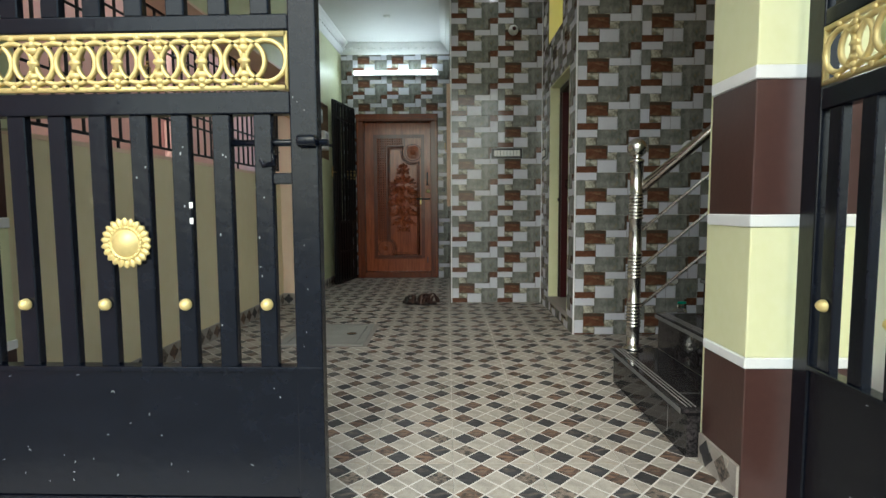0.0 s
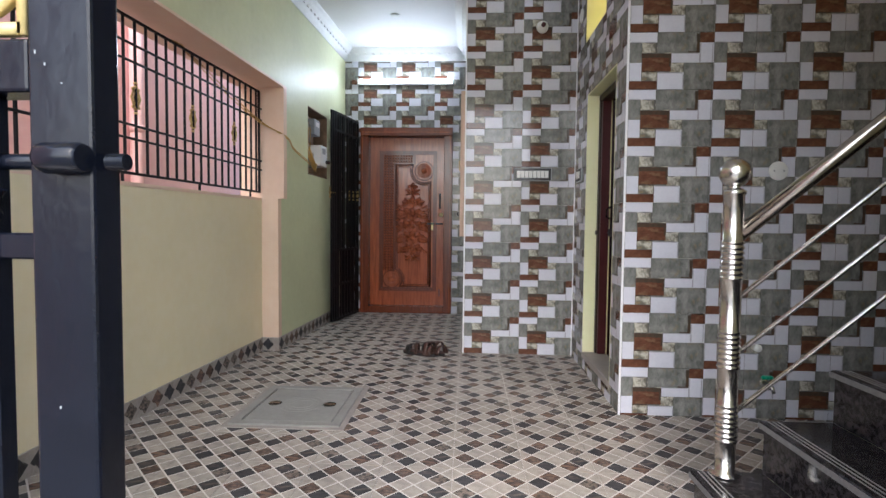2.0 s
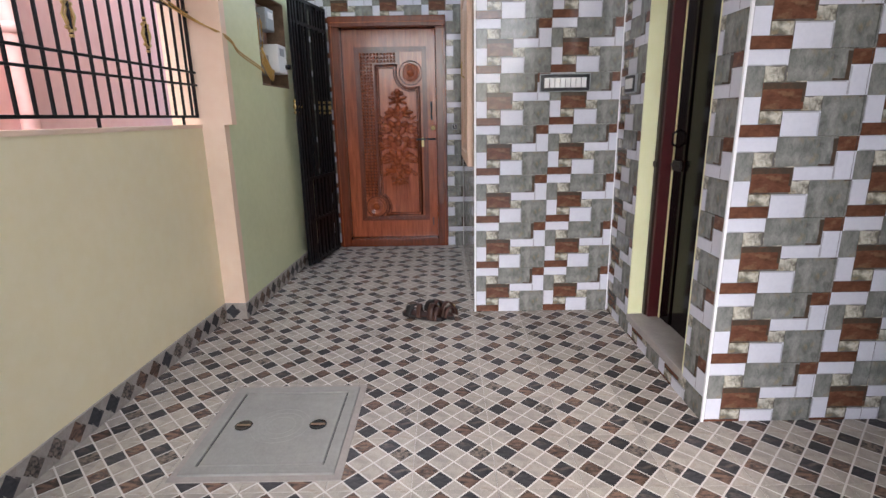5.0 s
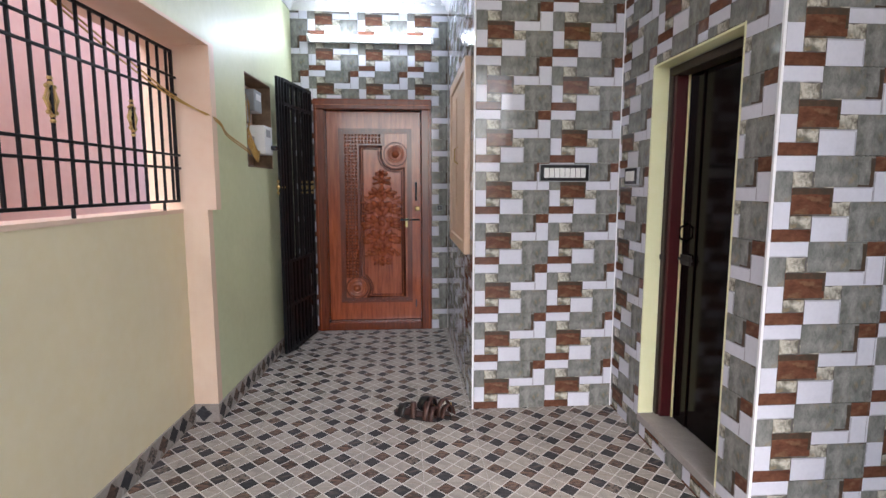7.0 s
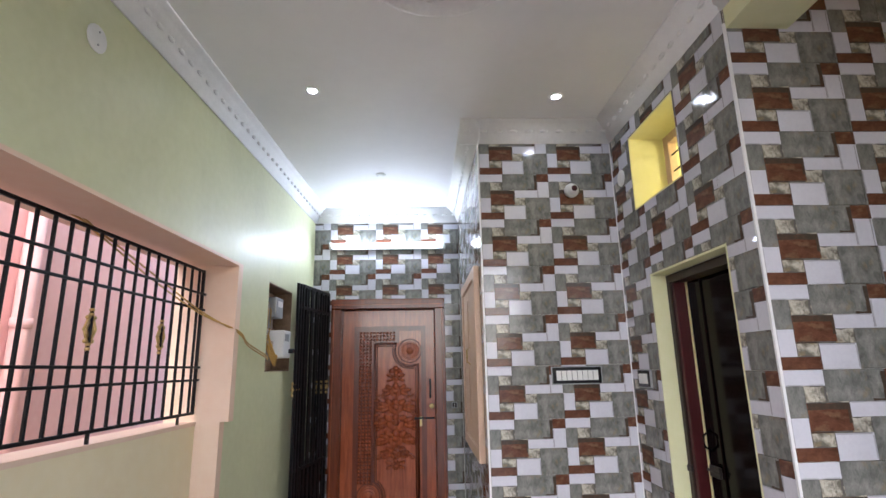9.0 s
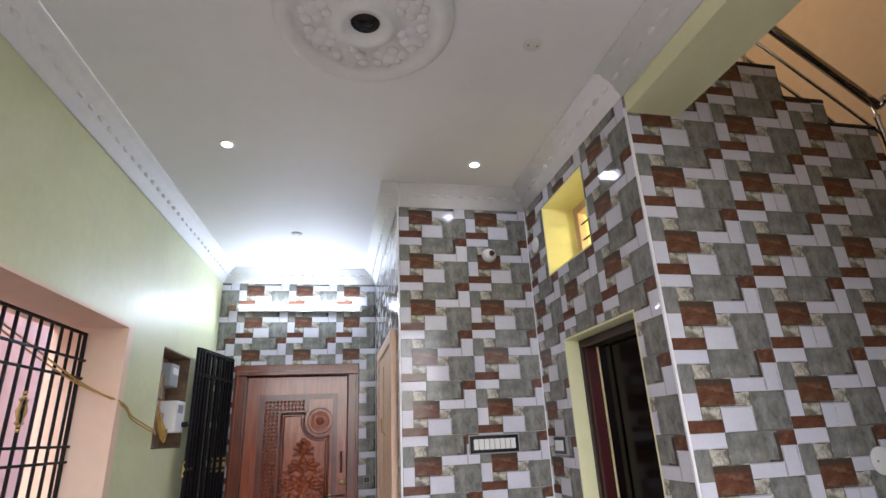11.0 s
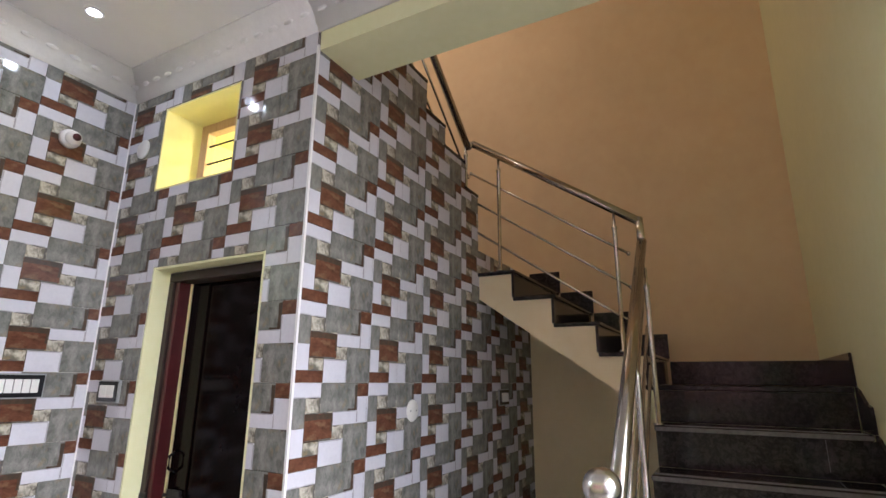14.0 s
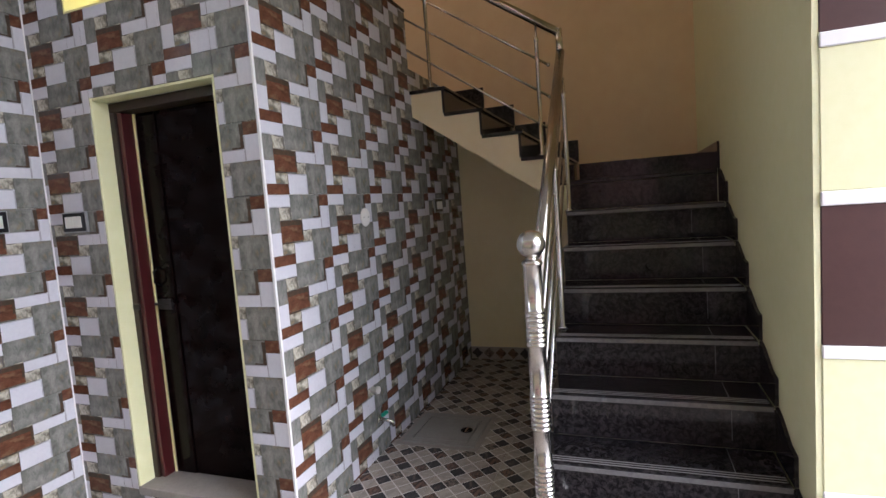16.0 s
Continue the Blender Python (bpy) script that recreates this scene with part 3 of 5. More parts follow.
def ring(bm, c, r, t, steps=28):
    """An upright flat ring of square section, facing -y."""
    rows = []
    for i in range(steps):
        a = 2 * math.pi * i / steps
        u = Vector((math.cos(a), 0, math.sin(a)))
        rows.append([bm.verts.new(Vector(c) + u * (r + dr) + Vector((0, dy, 0))) for dr, dy in ((-t, 0.006), (-t * 0.5, -0.004), (t * 0.5, -0.004), (t, 0.006))])
    for i in range(steps):
        a, b = rows[i], rows[(i + 1) % steps]
        for j in range(4):
            bm.faces.new((a[j], a[(j + 1) % 4], b[(j + 1) % 4], b[j])).smooth = True


def gate_leaf():
    """A leaf from its hinge at x = 0 to its free end at x = GATE_W; its street side faces -y."""
    g = thing("metal_gate", "black painted steel gate leaf with gold ornaments", "gate", "gate leaves")
    W = GATE_W
    part("stile", bbox(0, 0, 0.03, 0.07, 0.045, 1.95, 0.004, 2), BLACK, g)
    part("stile", bbox(W - 0.075, 0, 0.03, W, 0.045, 1.95, 0.004, 2), BLACK, g)
    for z0, z1 in ((1.163, 1.222), (1.382, 1.424), (1.90, 1.95)):
        part("cross_rail", bbox(0.07, 0.001, z0, W - 0.075, 0.044, z1, 0.004, 2), BLACK, g)
    part("cross_rail", bbox(0.07, 0.001, 0.03, W - 0.075, 0.044, 0.08, 0.003), BLACK, g)
    panel = part("lower_panel", bbox(0.066, 0.006, 0.082, W - 0.07, 0.036, 0.462, 0.003), BLACK, g, "scratched black sheet steel panel")
    part("cap_strip", bbox(0.066, -0.003, 0.452, W - 0.004, 0.040, 0.466, 0.002), BLACK, g)
    xs = [W - 0.152 - 0.1145 * k for k in range(9)]
    bar = mesh_of("bar", bbox(-0.025, 0.006, 0.464, 0.025, 0.032, 1.164, 0.003), BLACK)
    bar_up = mesh_of("bar", bbox(-0.025, 0.006, 1.424, 0.025, 0.032, 1.90, 0.003), BLACK)
    stud = mesh_of("stud", lathe([(0.017, 0), (0.017, 0.004), (0.015, 0.012), (0.008, 0.019), (0.001, 0.021)], Matrix.Rotation(radians(90), 4, "X"), 14), GOLD)
    for k, x in enumerate(xs):
        for me in (bar, bar_up):
            o = new("bar", me)
            o.location, o.parent = (x, 0, 0), g
        if k % 2 == 0:
            o = new("stud", stud)
            o.location, o.parent = (x, 0.003, 0.643), g
            tagged(o, "round gold stud")
    # paint flecks and scratches
    bm = bmesh.new()
    rr = random.Random(11)
    for k in range(24):
        x, z = rr.uniform(0.25, W - 0.1), rr.uniform(0.12, 0.44)
        m = Matrix.Translation((x, 0.006, z)) @ Matrix.Rotation(rr.uniform(0, 3), 4, "Y")
        box(bm, -rr.uniform(0.0008, 0.005), -0.0012, -0.0008, rr.uniform(0.0008, 0.005), 0.0, 0.0008, 0, m)
    for k in range(15):
        x, z = xs[rr.randrange(0, 5)] + rr.uniform(-0.02, 0.02), rr.uniform(0.5, 1.1)
        box(bm, x - 0.0015, 0.0048, z - 0.002, x + 0.0015, 0.0066, z + rr.uniform(0.001, 0.006))
    for k in range(8):
        x, z = W - rr.uniform(0.01, 0.065), rr.uniform(0.5, 1.3)
        box(bm, x - 0.0007, -0.0010, z, x + 0.0007, 0.0008, z + rr.uniform(0.001, 0.005))
    for dz in (0.918, 0.875):
        part("paint_spot", bbox(0.828, 0.0045, dz - 0.008, 0.838, 0.0058, dz + 0.009, 0), PLASTIC, g, "white paint splash")
    part("paint_flecks", bm, GREYPLASTIC, g, "pale paint flecks and scratches")["kind"] = "stuff"
    # gold ornament band
    bm = bmesh.new()
    x0, x1 = 0.075, W - 0.08
    for z in (1.232, 1.372):
        box(bm, x0, -0.002, z - 0.006, x1, 0.012, z + 0.006)
    for x in (x0, x1):
        box(bm, x - 0.004, -0.002, 1.226, x + 0.004, 0.012, 1.378)
    n = 17
    pitch = (x1 - x0 - 0.11) / (n - 1)
    for k in range(n):
        x = x0 + 0.055 + pitch * k
        ring(bm, (x, 0.0, 1.302), 0.054, 0.0078)
        for zz in (1.238, 1.366):
            ball(bm, (x, 0.0, zz), (0.010, 0.008, 0.008), 8, 6)
        if k:
            if k % 2:
                box(bm, x - 0.007, -0.007, 1.283, x + 0.007, 0.008, 1.321)
                for zz, ww in ((1.268, 0.017), (1.302, 0.018), (1.336, 0.017), (1.252, 0.012), (1.352, 0.012)):
                    ball(bm, (x, -0.001, zz), (ww, 0.009, 0.010), 8, 6)
    part("ornament_band", bm, GOLD, g, "gold cast band of interlaced rings")
    # flower boss
    bx, bz = W - 0.537, 0.815
    bm = lathe([(0.064, 0), (0.064, 0.007), (0.058, 0.009), (0.052, 0.006), (0.048, 0.006), (0.046, 0.012), (0.040, 0.012), (0.038, 0.008), (0.036, 0.013), (0.024, 0.020), (0.012, 0.024), (0.001, 0.025)], Matrix.Translation((bx, -0.001, bz)) @ Matrix.Rotation(radians(90), 4, "X"), 40)
    for k in range(22):
        a = 2 * math.pi * (k + 0.5) / 22
        m = Matrix.Translation((bx + 0.056 * math.cos(a), -0.007, bz + 0.056 * math.sin(a))) @ Matrix.Rotation(-a, 4, "Y") @ Matrix.Diagonal((0.0155, 0.0055, 0.0086, 1))
        bmesh.ops.create_uvsphere(bm, u_segments=8, v_segments=6, radius=1, matrix=m)
    for k in range(28):
        a = 2 * math.pi * k / 28
        ball(bm, (bx + 0.044 * math.cos(a), -0.012, bz + 0.044 * math.sin(a)), (0.0042, 0.004, 0.0042), 6, 4)
    for f in bm.faces:
        f.smooth = True
    part("flower_boss", bm, GOLD, g, "gold sunflower boss")
    # sliding bolt
    bolt = part("sliding_bolt", tube([(W - 0.26, 0.025, 1.088), (W + 0.022, 0.025, 1.088)], 0.0095, 10), BLACK, g)
    part("bolt_socket", lathe([(0.015, 0), (0.017, 0.005), (0.017, 0.045), (0.015, 0.05)], Matrix.Translation((W - 0.05, -0.012, 1.088)) @ Matrix.Rotation(radians(90), 4, "Y"), 14), BLACK, bolt)
    part("bolt_hook", tube([(W - 0.17, 0.022, 1.085), (W - 0.165, 0.016, 1.05), (W - 0.150, 0.010, 1.025), (W - 0.125, 0.006, 1.03), (W - 0.118, 0.004, 1.055)], 0.009, 10), BLACK, bolt)
    part("lock_plate", bbox(W - 0.13, 0.012, 0.975, W - 0.07, 0.032, 1.005, 0.002), BLACK, g)
    return g


leaf = gate_leaf()
leaf.matrix_basis = pose(-0.103 - GATE_W, 1.535, 0, 0, 0, -1.4)
tagged(leaf, "nearly closed black steel gate leaf with gold ornaments and bolt")
leaf2 = copy_thing(leaf, pose(1.25, 1.585, 0, 0, 0, -93.5))
tagged(leaf2, "black steel gate leaf swung open towards the street")

# ---- barred opening ----
XG = XP - 0.012
grille = thing("window_grille", "black iron window grille with brass knots", "grille")
grille.matrix_basis = LEFT
G0, G1 = WIN0 + 0.03, 4.952
for y in (G0, G1):
    part("frame_bar", bbox(XG - 0.008, y - 0.008, 1.261, XG + 0.008, y + 0.008, 2.060, 0.002), BLACKMAT, grille)
for z in (1.268, 2.052):
    part("frame_bar", bbox(XG - 0.007, G0, z - 0.007, XG + 0.007, G1, z + 0.007, 0.002), BLACKMAT, grille)
for z in (1.443, 1.512, 1.832, 1.920):
    part("rail", bbox(XG + 0.006, G0 - 0.03, z - 0.006, XG + 0.016, G1 + 0.03, z + 0.006, 0.002), BLACKMAT, grille)
upright = mesh_of("bar", bbox(XG - 0.006, -0.006, 1.268, XG + 0.006, 0.006, 2.052, 0.0015), BLACKMAT)
k, y = 0, 4.903
bm = bmesh.new()
KZ = 1.657
for sx in (-1, 1):
    tube([(XG, 0, KZ + 0.062), (XG, 0.012 * sx, KZ + 0.044), (XG, 0.034 * sx, KZ), (XG, 0.012 * sx, KZ - 0.044), (XG, 0, KZ - 0.062)], 0.006, 8, bm)
    tube([(XG, 0, KZ + 0.040), (XG, 0.018 * sx, KZ), (XG, 0, KZ - 0.040)], 0.004, 8, bm)
    for d in (-0.046, 0.046):
        ball(bm, (XG, 0.020 * sx, KZ + d), (0.008, 0.010, 0.009), 8, 6)
for d in (0.058, 0.076, -0.058, -0.076):
    ball(bm, (XG, 0, KZ + d), (0.011, 0.011, 0.009), 8, 6)
knot = mesh_of("knot", bm, BRASS)
while y > G0 + 0.04:
    o = new("bar", upright)
    o.location, o.parent = (0, y, 0), grille
    if k % 6 == 4:
        o = new("knot", knot)
        o.location, o.parent = (0, y, 0), grille
        tagged(o, "brass diamond knot")
    k, y = k + 1, y - 0.0848
for y in (4.80, 4.12, 3.44, 2.76):
    part("foot", bbox(XG - 0.006, y - 0.006, SILL - 0.002, XG + 0.006, y + 0.006, 1.264, 0.001), BLACKMAT, grille)
pipe = thing("drain_pipe", "pale pink plastic pipe on the next house", "pipe")
part("pipe_run", tube([(-2.39, 5.05, -0.13), (-2.39, 5.05, 3.3)], 0.05, 14), PINK, pipe)
for z in (0.7, 1.75, 2.8):
    part("collar", tube([(-2.39, 5.05, z), (-2.39, 5.05, z + 0.06)], 0.057, 14), PINK, pipe)

# ---- entrance door ----
door = thing("entrance_door", "closed carved teak entrance door in a polished frame", "door")
F0, F1 = -0.928, 0.131
part("jamb", bbox(F0, YB - 0.03, 0.0, F0 + 0.095, YB + 0.13, 2.035, 0.006, 2), TEAK_SHADED, door)
part("jamb", bbox(F1 - 0.095, YB - 0.03, 0.0, F1, YB + 0.13, 2.035, 0.006, 2), TEAK_SHADED, door)
part("head", bbox(F0, YB - 0.03, 2.036, F1, YB + 0.13, 2.128, 0.006, 2), TEAK_SHADED, door)
part("threshold", bbox(F0 + 0.096, YB - 0.028, 0.0, F1 - 0.096, YB + 0.13, 0.075, 0.006, 2), TEAK_SHADED, door)
for a, b in ((F0 + 0.022, F0 + 0.030), (F1 - 0.030, F1 - 0.022)):
    part("frame_bead", bbox(a, YB - 0.036, 0.0, b, YB - 0.029, 2.05, 0.002), TEAK, door)
part("frame_bead", bbox(F0 + 0.022, YB - 0.036, 2.07, F1 - 0.022, YB - 0.029, 2.078, 0.002), TEAK, door)
L0, L1 = F0 + 0.097, F1 - 0.097
YD = YB + 0.08
leafd = part("leaf", bbox(L0, YD, 0.077, L1, YD + 0.04, 2.033, 0.003), TEAK, door, "carved polished teak leaf")


def moulding(x0, x1, z0, z1, w, h):
    bm = bmesh.new()
    for a, b, c, d in ((x0, x1, z1 - w, z1), (x0, x1, z0, z0 + w), (x0, x0 + w, z0 + w, z1 - w), (x1 - w, x1, z0 + w, z1 - w)):
        for t, hh in ((0, h), (w * 0.3, h * 1.5)):
            if b - a > d - c:
                box(bm, a, YD - hh, c + t, b, YD, d - t)
            else:
                box(bm, a + t, YD - hh, c, b - t, YD, d)
    return bm


part("panel_moulding", moulding(-0.72, -0.05, 0.247, 1.877, 0.030, 0.018), TEAK_SHADED, leafd)
# dark sheets behind the studs paint the shade between them
part("stud_shade", bbox(-0.685, YD - 0.003, 0.485, -0.535, YD + 0.001, 1.84, 0), TEAK_SHADED, leafd)
part("stud_shade", bbox(-0.534, YD - 0.003, 1.72, -0.30, YD + 0.001, 1.84, 0), TEAK_SHADED, leafd)
part("panel_moulding", moulding(-0.69, -0.08, 0.277, 1.847, 0.014, 0.009), TEAK_SHADED, leafd)
bm = bmesh.new()


def pyramid(bm, x, z, s, h):
    b = [bm.verts.new((x + dx * s, YD, z + dz * s)) for dx, dz in ((-1, -1), (1, -1), (1, 1), (-1, 1))]
    t = bm.verts.new((x, YD - h, z))
    for i in range(4):
        bm.faces.new((b[i], b[(i + 1) % 4], t))


for i in range(4):
    for j in range(43):
        z = 0.50 + 0.0313 * j
        pyramid(bm, -0.662 + 0.0313 * i, z, 0.0135, 0.018)
for i in range(4, 11):
    for j in range(3):
        pyramid(bm, -0.662 + 0.0313 * i, 1.752 + 0.0313 * j, 0.0135, 0.018)
part("stud_field", bm, TEAK, leafd, "band of small carved pyramids")


def notched(inset):
    """Outline of the inner panel: two opposite corners are scooped out round the rosettes."""
    x0, x1, z0, z1 = -0.528 + inset, -0.125 - inset, 0.30 + inset, 1.715 - inset
    pts = []
    for cx, cz, sx, rad in ((-0.200, 1.645, 1, 0.140 + inset), (-0.575, 0.385, -1, 0.125 + inset)):
        ex, ez = (x1, z1) if sx > 0 else (x0, z0)
        # where the scoop leaves the straight sides
        a0 = math.atan2(ez - cz, -sx * math.sqrt(rad * rad - (ez - cz) ** 2))
        a1 = math.atan2(-sx * math.sqrt(rad * rad - (ex - cx) ** 2), ex - cx)
        if sx > 0:
            a1 += 2 * math.pi
            pts += [(x0, z1)]
        else:
            a0 += 2 * math.pi if a0 < 0 else 0
            a0, a1 = a0 - 2 * math.pi, a1
            pts += [(x1, z0)]
        for k in range(15):
            a = a0 + (a1 - a0) * k / 14
            pts.append((cx + rad * math.cos(a), cz + rad * math.sin(a)))
    return pts


for inset, rad in ((0.0, 0.011), (0.022, 0.006)):
    run = notched(inset)
    part("panel_moulding", tube([(x, YD - 0.004, z) for x, z in run + run[:1]], rad, 8), TEAK_SHADED, leafd)
bm = bmesh.new()
top = notched(0.034)
prism(bm, top, 1, YD - 0.006, YD + 0.001)
part("inner_panel", bm, TEAK, leafd)
for cx, cz, rad in ((-0.200, 1.645, 0.108), (-0.575, 0.385, 0.102)):
    bm = bmesh.new()
    ring(bm, (cx, YD - 0.004, cz), rad, 0.006)
    part("rosette_bead", bm, TEAK_SHADED, leafd)
for cx, cz in ((-0.200, 1.645), (-0.575, 0.385)):
    rm = Matrix.Translation((cx, YD, cz)) @ Matrix.Rotation(radians(90), 4, "X")
    ros = part("rosette", lathe([(0.084, 0), (0.084, 0.010), (0.076, 0.015), (0.068, 0.007), (0.058, 0.007), (0.052, 0.017), (0.044, 0.009), (0.030, 0.012), (0.022, 0.024), (0.001, 0.028)], rm, 28), TEAK, leafd, "carved round rosette")
bm = bmesh.new()
rng = random.Random(5)


def petal(bm, x, z, length, width, angle, h=0.012):
    m = Matrix.Translation((x, YD - 0.002, z)) @ Matrix.Rotation(radians(angle), 4, "Y") @ Matrix.Diagonal((width, h * 1.8, length, 1)) @ Matrix.Translation((0, 0, 0.8))
    bmesh.ops.create_uvsphere(bm, u_segments=8, v_segments=6, radius=1, matrix=m)


CX = -0.333
for z, spread, size, count in ((1.40, 0.03, 0.028, 5), (1.28, 0.055, 0.036, 7), (1.14, 0.07, 0.042, 9), (1.00, 0.085, 0.044, 9), (0.86, 0.07, 0.042, 9), (0.74, 0.05, 0.036, 7), (0.64, 0.035, 0.028, 5)):
    for i in range(count):
        a = -120 + 240 * i / (count - 1)
        petal(bm, CX + spread * math.sin(radians(a)) * 0.8, z + 0.02 * math.cos(radians(a)), size * rng.uniform(0.75, 1.0), size * 0.56, a, 0.014)
    petal(bm, CX, z - 0.02, size * 0.7, size * 0.6, 0, 0.02)
    ball(bm, (CX, YD - 0.001, z), (spread * 0.75, 0.009, size * 1.5), 12, 8)
for sx in (-1, 1):
    for z, a in ((1.10, 70), (0.98, 95), (0.86, 110), (0.74, 130), (1.22, 55)):
        petal(bm, CX + sx * 0.075, z, 0.034, 0.014, sx * a, 0.012)
        petal(bm, CX + sx * 0.105, z - 0.02, 0.020, 0.016, sx * (a + 40), 0.014)
for dx, dz in ((0, 1.49), (-0.025, 1.465), (0.025, 1.465)):
    petal(bm, CX + dx, dz - 0.02, 0.022, 0.02, 0, 0.014)
tube([(CX, YD - 0.002, 0.60), (CX + 0.01, YD - 0.004, 0.9), (CX, YD - 0.002, 1.45)], 0.008, 8, bm)
for q in bm.verts:
    q.co.x = CX + (q.co.x - CX) * 1.4
    q.co.y = YD - 0.006 + (q.co.y - YD) * 1.5
for f in bm.faces:
    f.smooth = True
part("floral_carving", bm, TEAK, leafd, "carved flower and leaf relief")
handle = part("pull_handle", tube([(-0.012, YD, 1.22), (-0.012, YD - 0.035, 1.24), (-0.012, YD - 0.04, 1.30), (-0.012, YD - 0.035, 1.36), (-0.012, YD, 1.38)], 0.009, 10), LEATHERDARK, door, "dark bronze pull handle")
part("lock", lathe([(0.024, 0), (0.024, 0.006), (0.014, 0.010), (0.001, 0.011)], Matrix.Translation((0.0, YD, 1.14)) @ Matrix.Rotation(radians(90), 4, "X"), 18), BRASS, door, "round brass lock")
part("bolt", tube([(-0.20, YD - 0.018, 1.036), (0.02, YD - 0.018, 1.036)], 0.008, 10), LEATHERDARK, door)
part("bolt_plate", bbox(-0.114, YD - 0.014, 0.965, -0.090, YD - 0.001, 1.05, 0.003), BRASS, door, "brass bolt plate")
part("lower_bolt", bbox(-0.018, YD - 0.012, 0.19, -0.009, YD - 0.001, 0.27, 0.003), LEATHERDARK, door)
part("door_viewer", lathe([(0.010, 0), (0.010, 0.005), (0.001, 0.006)], Matrix.Translation((-0.387, YD, 1.557)) @ Matrix.Rotation(radians(90), 4, "X"), 12), BRASS, door)

# ---- folded safety gate ----
safety = thing("folding_gate", "black iron folding safety gate, folded back against the wall", "gate")
for i in range(3):
    m = pose(-0.935 - 0.042 * i, 6.74 - 0.03 * i, 0.02, 0, 0, -101 + 3 * i)
    W = 0.58
    bm = bmesh.new()
    for x0, x1 in ((0, 0.022), (W - 0.022, W)):
        box(bm, x0, -0.010, 0, x1, 0.010, 2.15)
    for z in (0.0, 0.72, 1.95, 2.128):
        box(bm, 0.022, -0.010, z, W - 0.022, 0.010, z + 0.022)
    lf = part("fold_leaf", bm, BLACKMAT, safety)
    lf.matrix_local = m
    bm = bmesh.new()
    box(bm, 0.022, -0.010, 0.36, W - 0.022, 0.010, 0.38)
    part("kick_rail", bm, BLACKMAT, lf)
    for k in range(7):
        x = 0.022 + (W - 0.044) * (k + 0.5) / 7
        bm = bmesh.new()
        box(bm, x - 0.017, -0.005, 0.022, x + 0.017, 0.005, 0.72)
        part("kick_slat", bm, BLACKMAT, lf)
    for k in range(5):
        x = 0.022 + (W - 0.044) * (k + 0.5) / 5
        bm = bmesh.new()
        box(bm, x - 0.010, -0.008, 0.742, x + 0.010, 0.008, 2.128)
        part("bar", bm, BLACKMAT, lf)
    for x in (0.011, W - 0.011):
        bm = lathe([(0.001, -0.06), (0.012, -0.055), (0.016, -0.042), (0.009, -0.030), (0.014, -0.012), (0.020, 0.0), (0.014, 0.012), (0.009, 0.030), (0.016, 0.042), (0.012, 0.055), (0.001, 0.06)], Matrix.Translation((x, -0.012 if x > 0.1 else 0.0, 1.32)), 12)
        part("brass_knob", bm, BRASS, lf, "turned brass ornament")

# ---- bathroom door ----
bdoor = thing("bathroom_door", "dark glossy bathroom door, shut, in a maroon frame", "door")
y0, y1, z0, z1 = BD
XF = XB + 0.075
part("plaster_jamb", bbox(XB - 0.006, y1 - 0.012, z0, XF, y1 - 0.001, z1, 0.001), YELLOWISH, bdoor, "cream painted plaster reveal")
part("plaster_jamb", bbox(XB - 0.006, y0 + 0.001, z0, XF, y0 + 0.012, z1, 0.001), YELLOWISH, bdoor)
part("plaster_head", bbox(XB - 0.004, y0 + 0.013, z1 - 0.012, XF, y1 - 0.013, z1 - 0.001, 0.001), YELLOWISH, bdoor)
part("sill", bbox(XB - 0.010, y0 + 0.002, z0 - 0.03, XB + 0.19, y1 - 0.002, z0 + 0.012, 0.003), CONCRETE2, bdoor, "grey stone sill")
part("frame_jamb", bbox(XF + 0.001, y1 - 0.040, z0 + 0.013, XF + 0.12, y1 - 0.002, z1 - 0.057, 0.003), DARKWOOD, bdoor, "dark brown wooden frame")
part("frame_stop", bbox(XF + 0.012, y1 - 0.068, z0 + 0.013, XF + 0.12, y1 - 0.041, z1 - 0.057, 0.003), MAROON, bdoor, "maroon painted door stop")
part("frame_jamb", bbox(XF + 0.001, y0 + 0.002, z0 + 0.013, XF + 0.12, y0 + 0.016, z1 - 0.057, 0.003), DARKWOOD, bdoor)
part("frame_head", bbox(XF + 0.001, y0 + 0.002, z1 - 0.056, XF + 0.12, y1 - 0.002, z1 - 0.014, 0.003), DARKWOOD, bdoor)
# lime strip whose colour stands for bathroom light showing through the door gap
part("lit_gap_strip", bbox(XF + 0.068, y1 - 0.080, z0 + 0.013, XF + 0.077, y1 - 0.069, z1 - 0.057, 0.001), YELLOW, bdoor, "lime yellow strip painted in place of the lit door gap")
XD = XF + 0.078
bl = part("leaf", bbox(XD, y0 + 0.017, z0 + 0.016, XD + 0.03, y1 - 0.081, z1 - 0.058, 0.002), BATHDOOR, bdoor, "dark brown laminate leaf")
part("stile_strip", bbox(XD - 0.009, y1 - 0.205, z0 + 0.018, XD - 0.0005, y1 - 0.090, z1 - 0.060, 0.002), BATHDOOR, bl)
part("pull_ring", tube([(XD - 0.010, y1 - 0.125, 1.16), (XD - 0.042, y1 - 0.125, 1.14), (XD - 0.042, y1 - 0.125, 1.09), (XD - 0.010, y1 - 0.125, 1.07)], 0.006, 8), BLACKPLASTIC, bl)
lock = part("latch", tube([(XD - 0.018, y1 - 0.20, 0.98), (XD - 0.018, y1 - 0.083, 0.98)], 0.007, 8), LEATHERDARK, bl)
part("latch_plate", bbox(XD - 0.024, y1 - 0.19, 0.955, XD - 0.0095, y1 - 0.105, 1.005, 0.002), LEATHERDARK, lock)
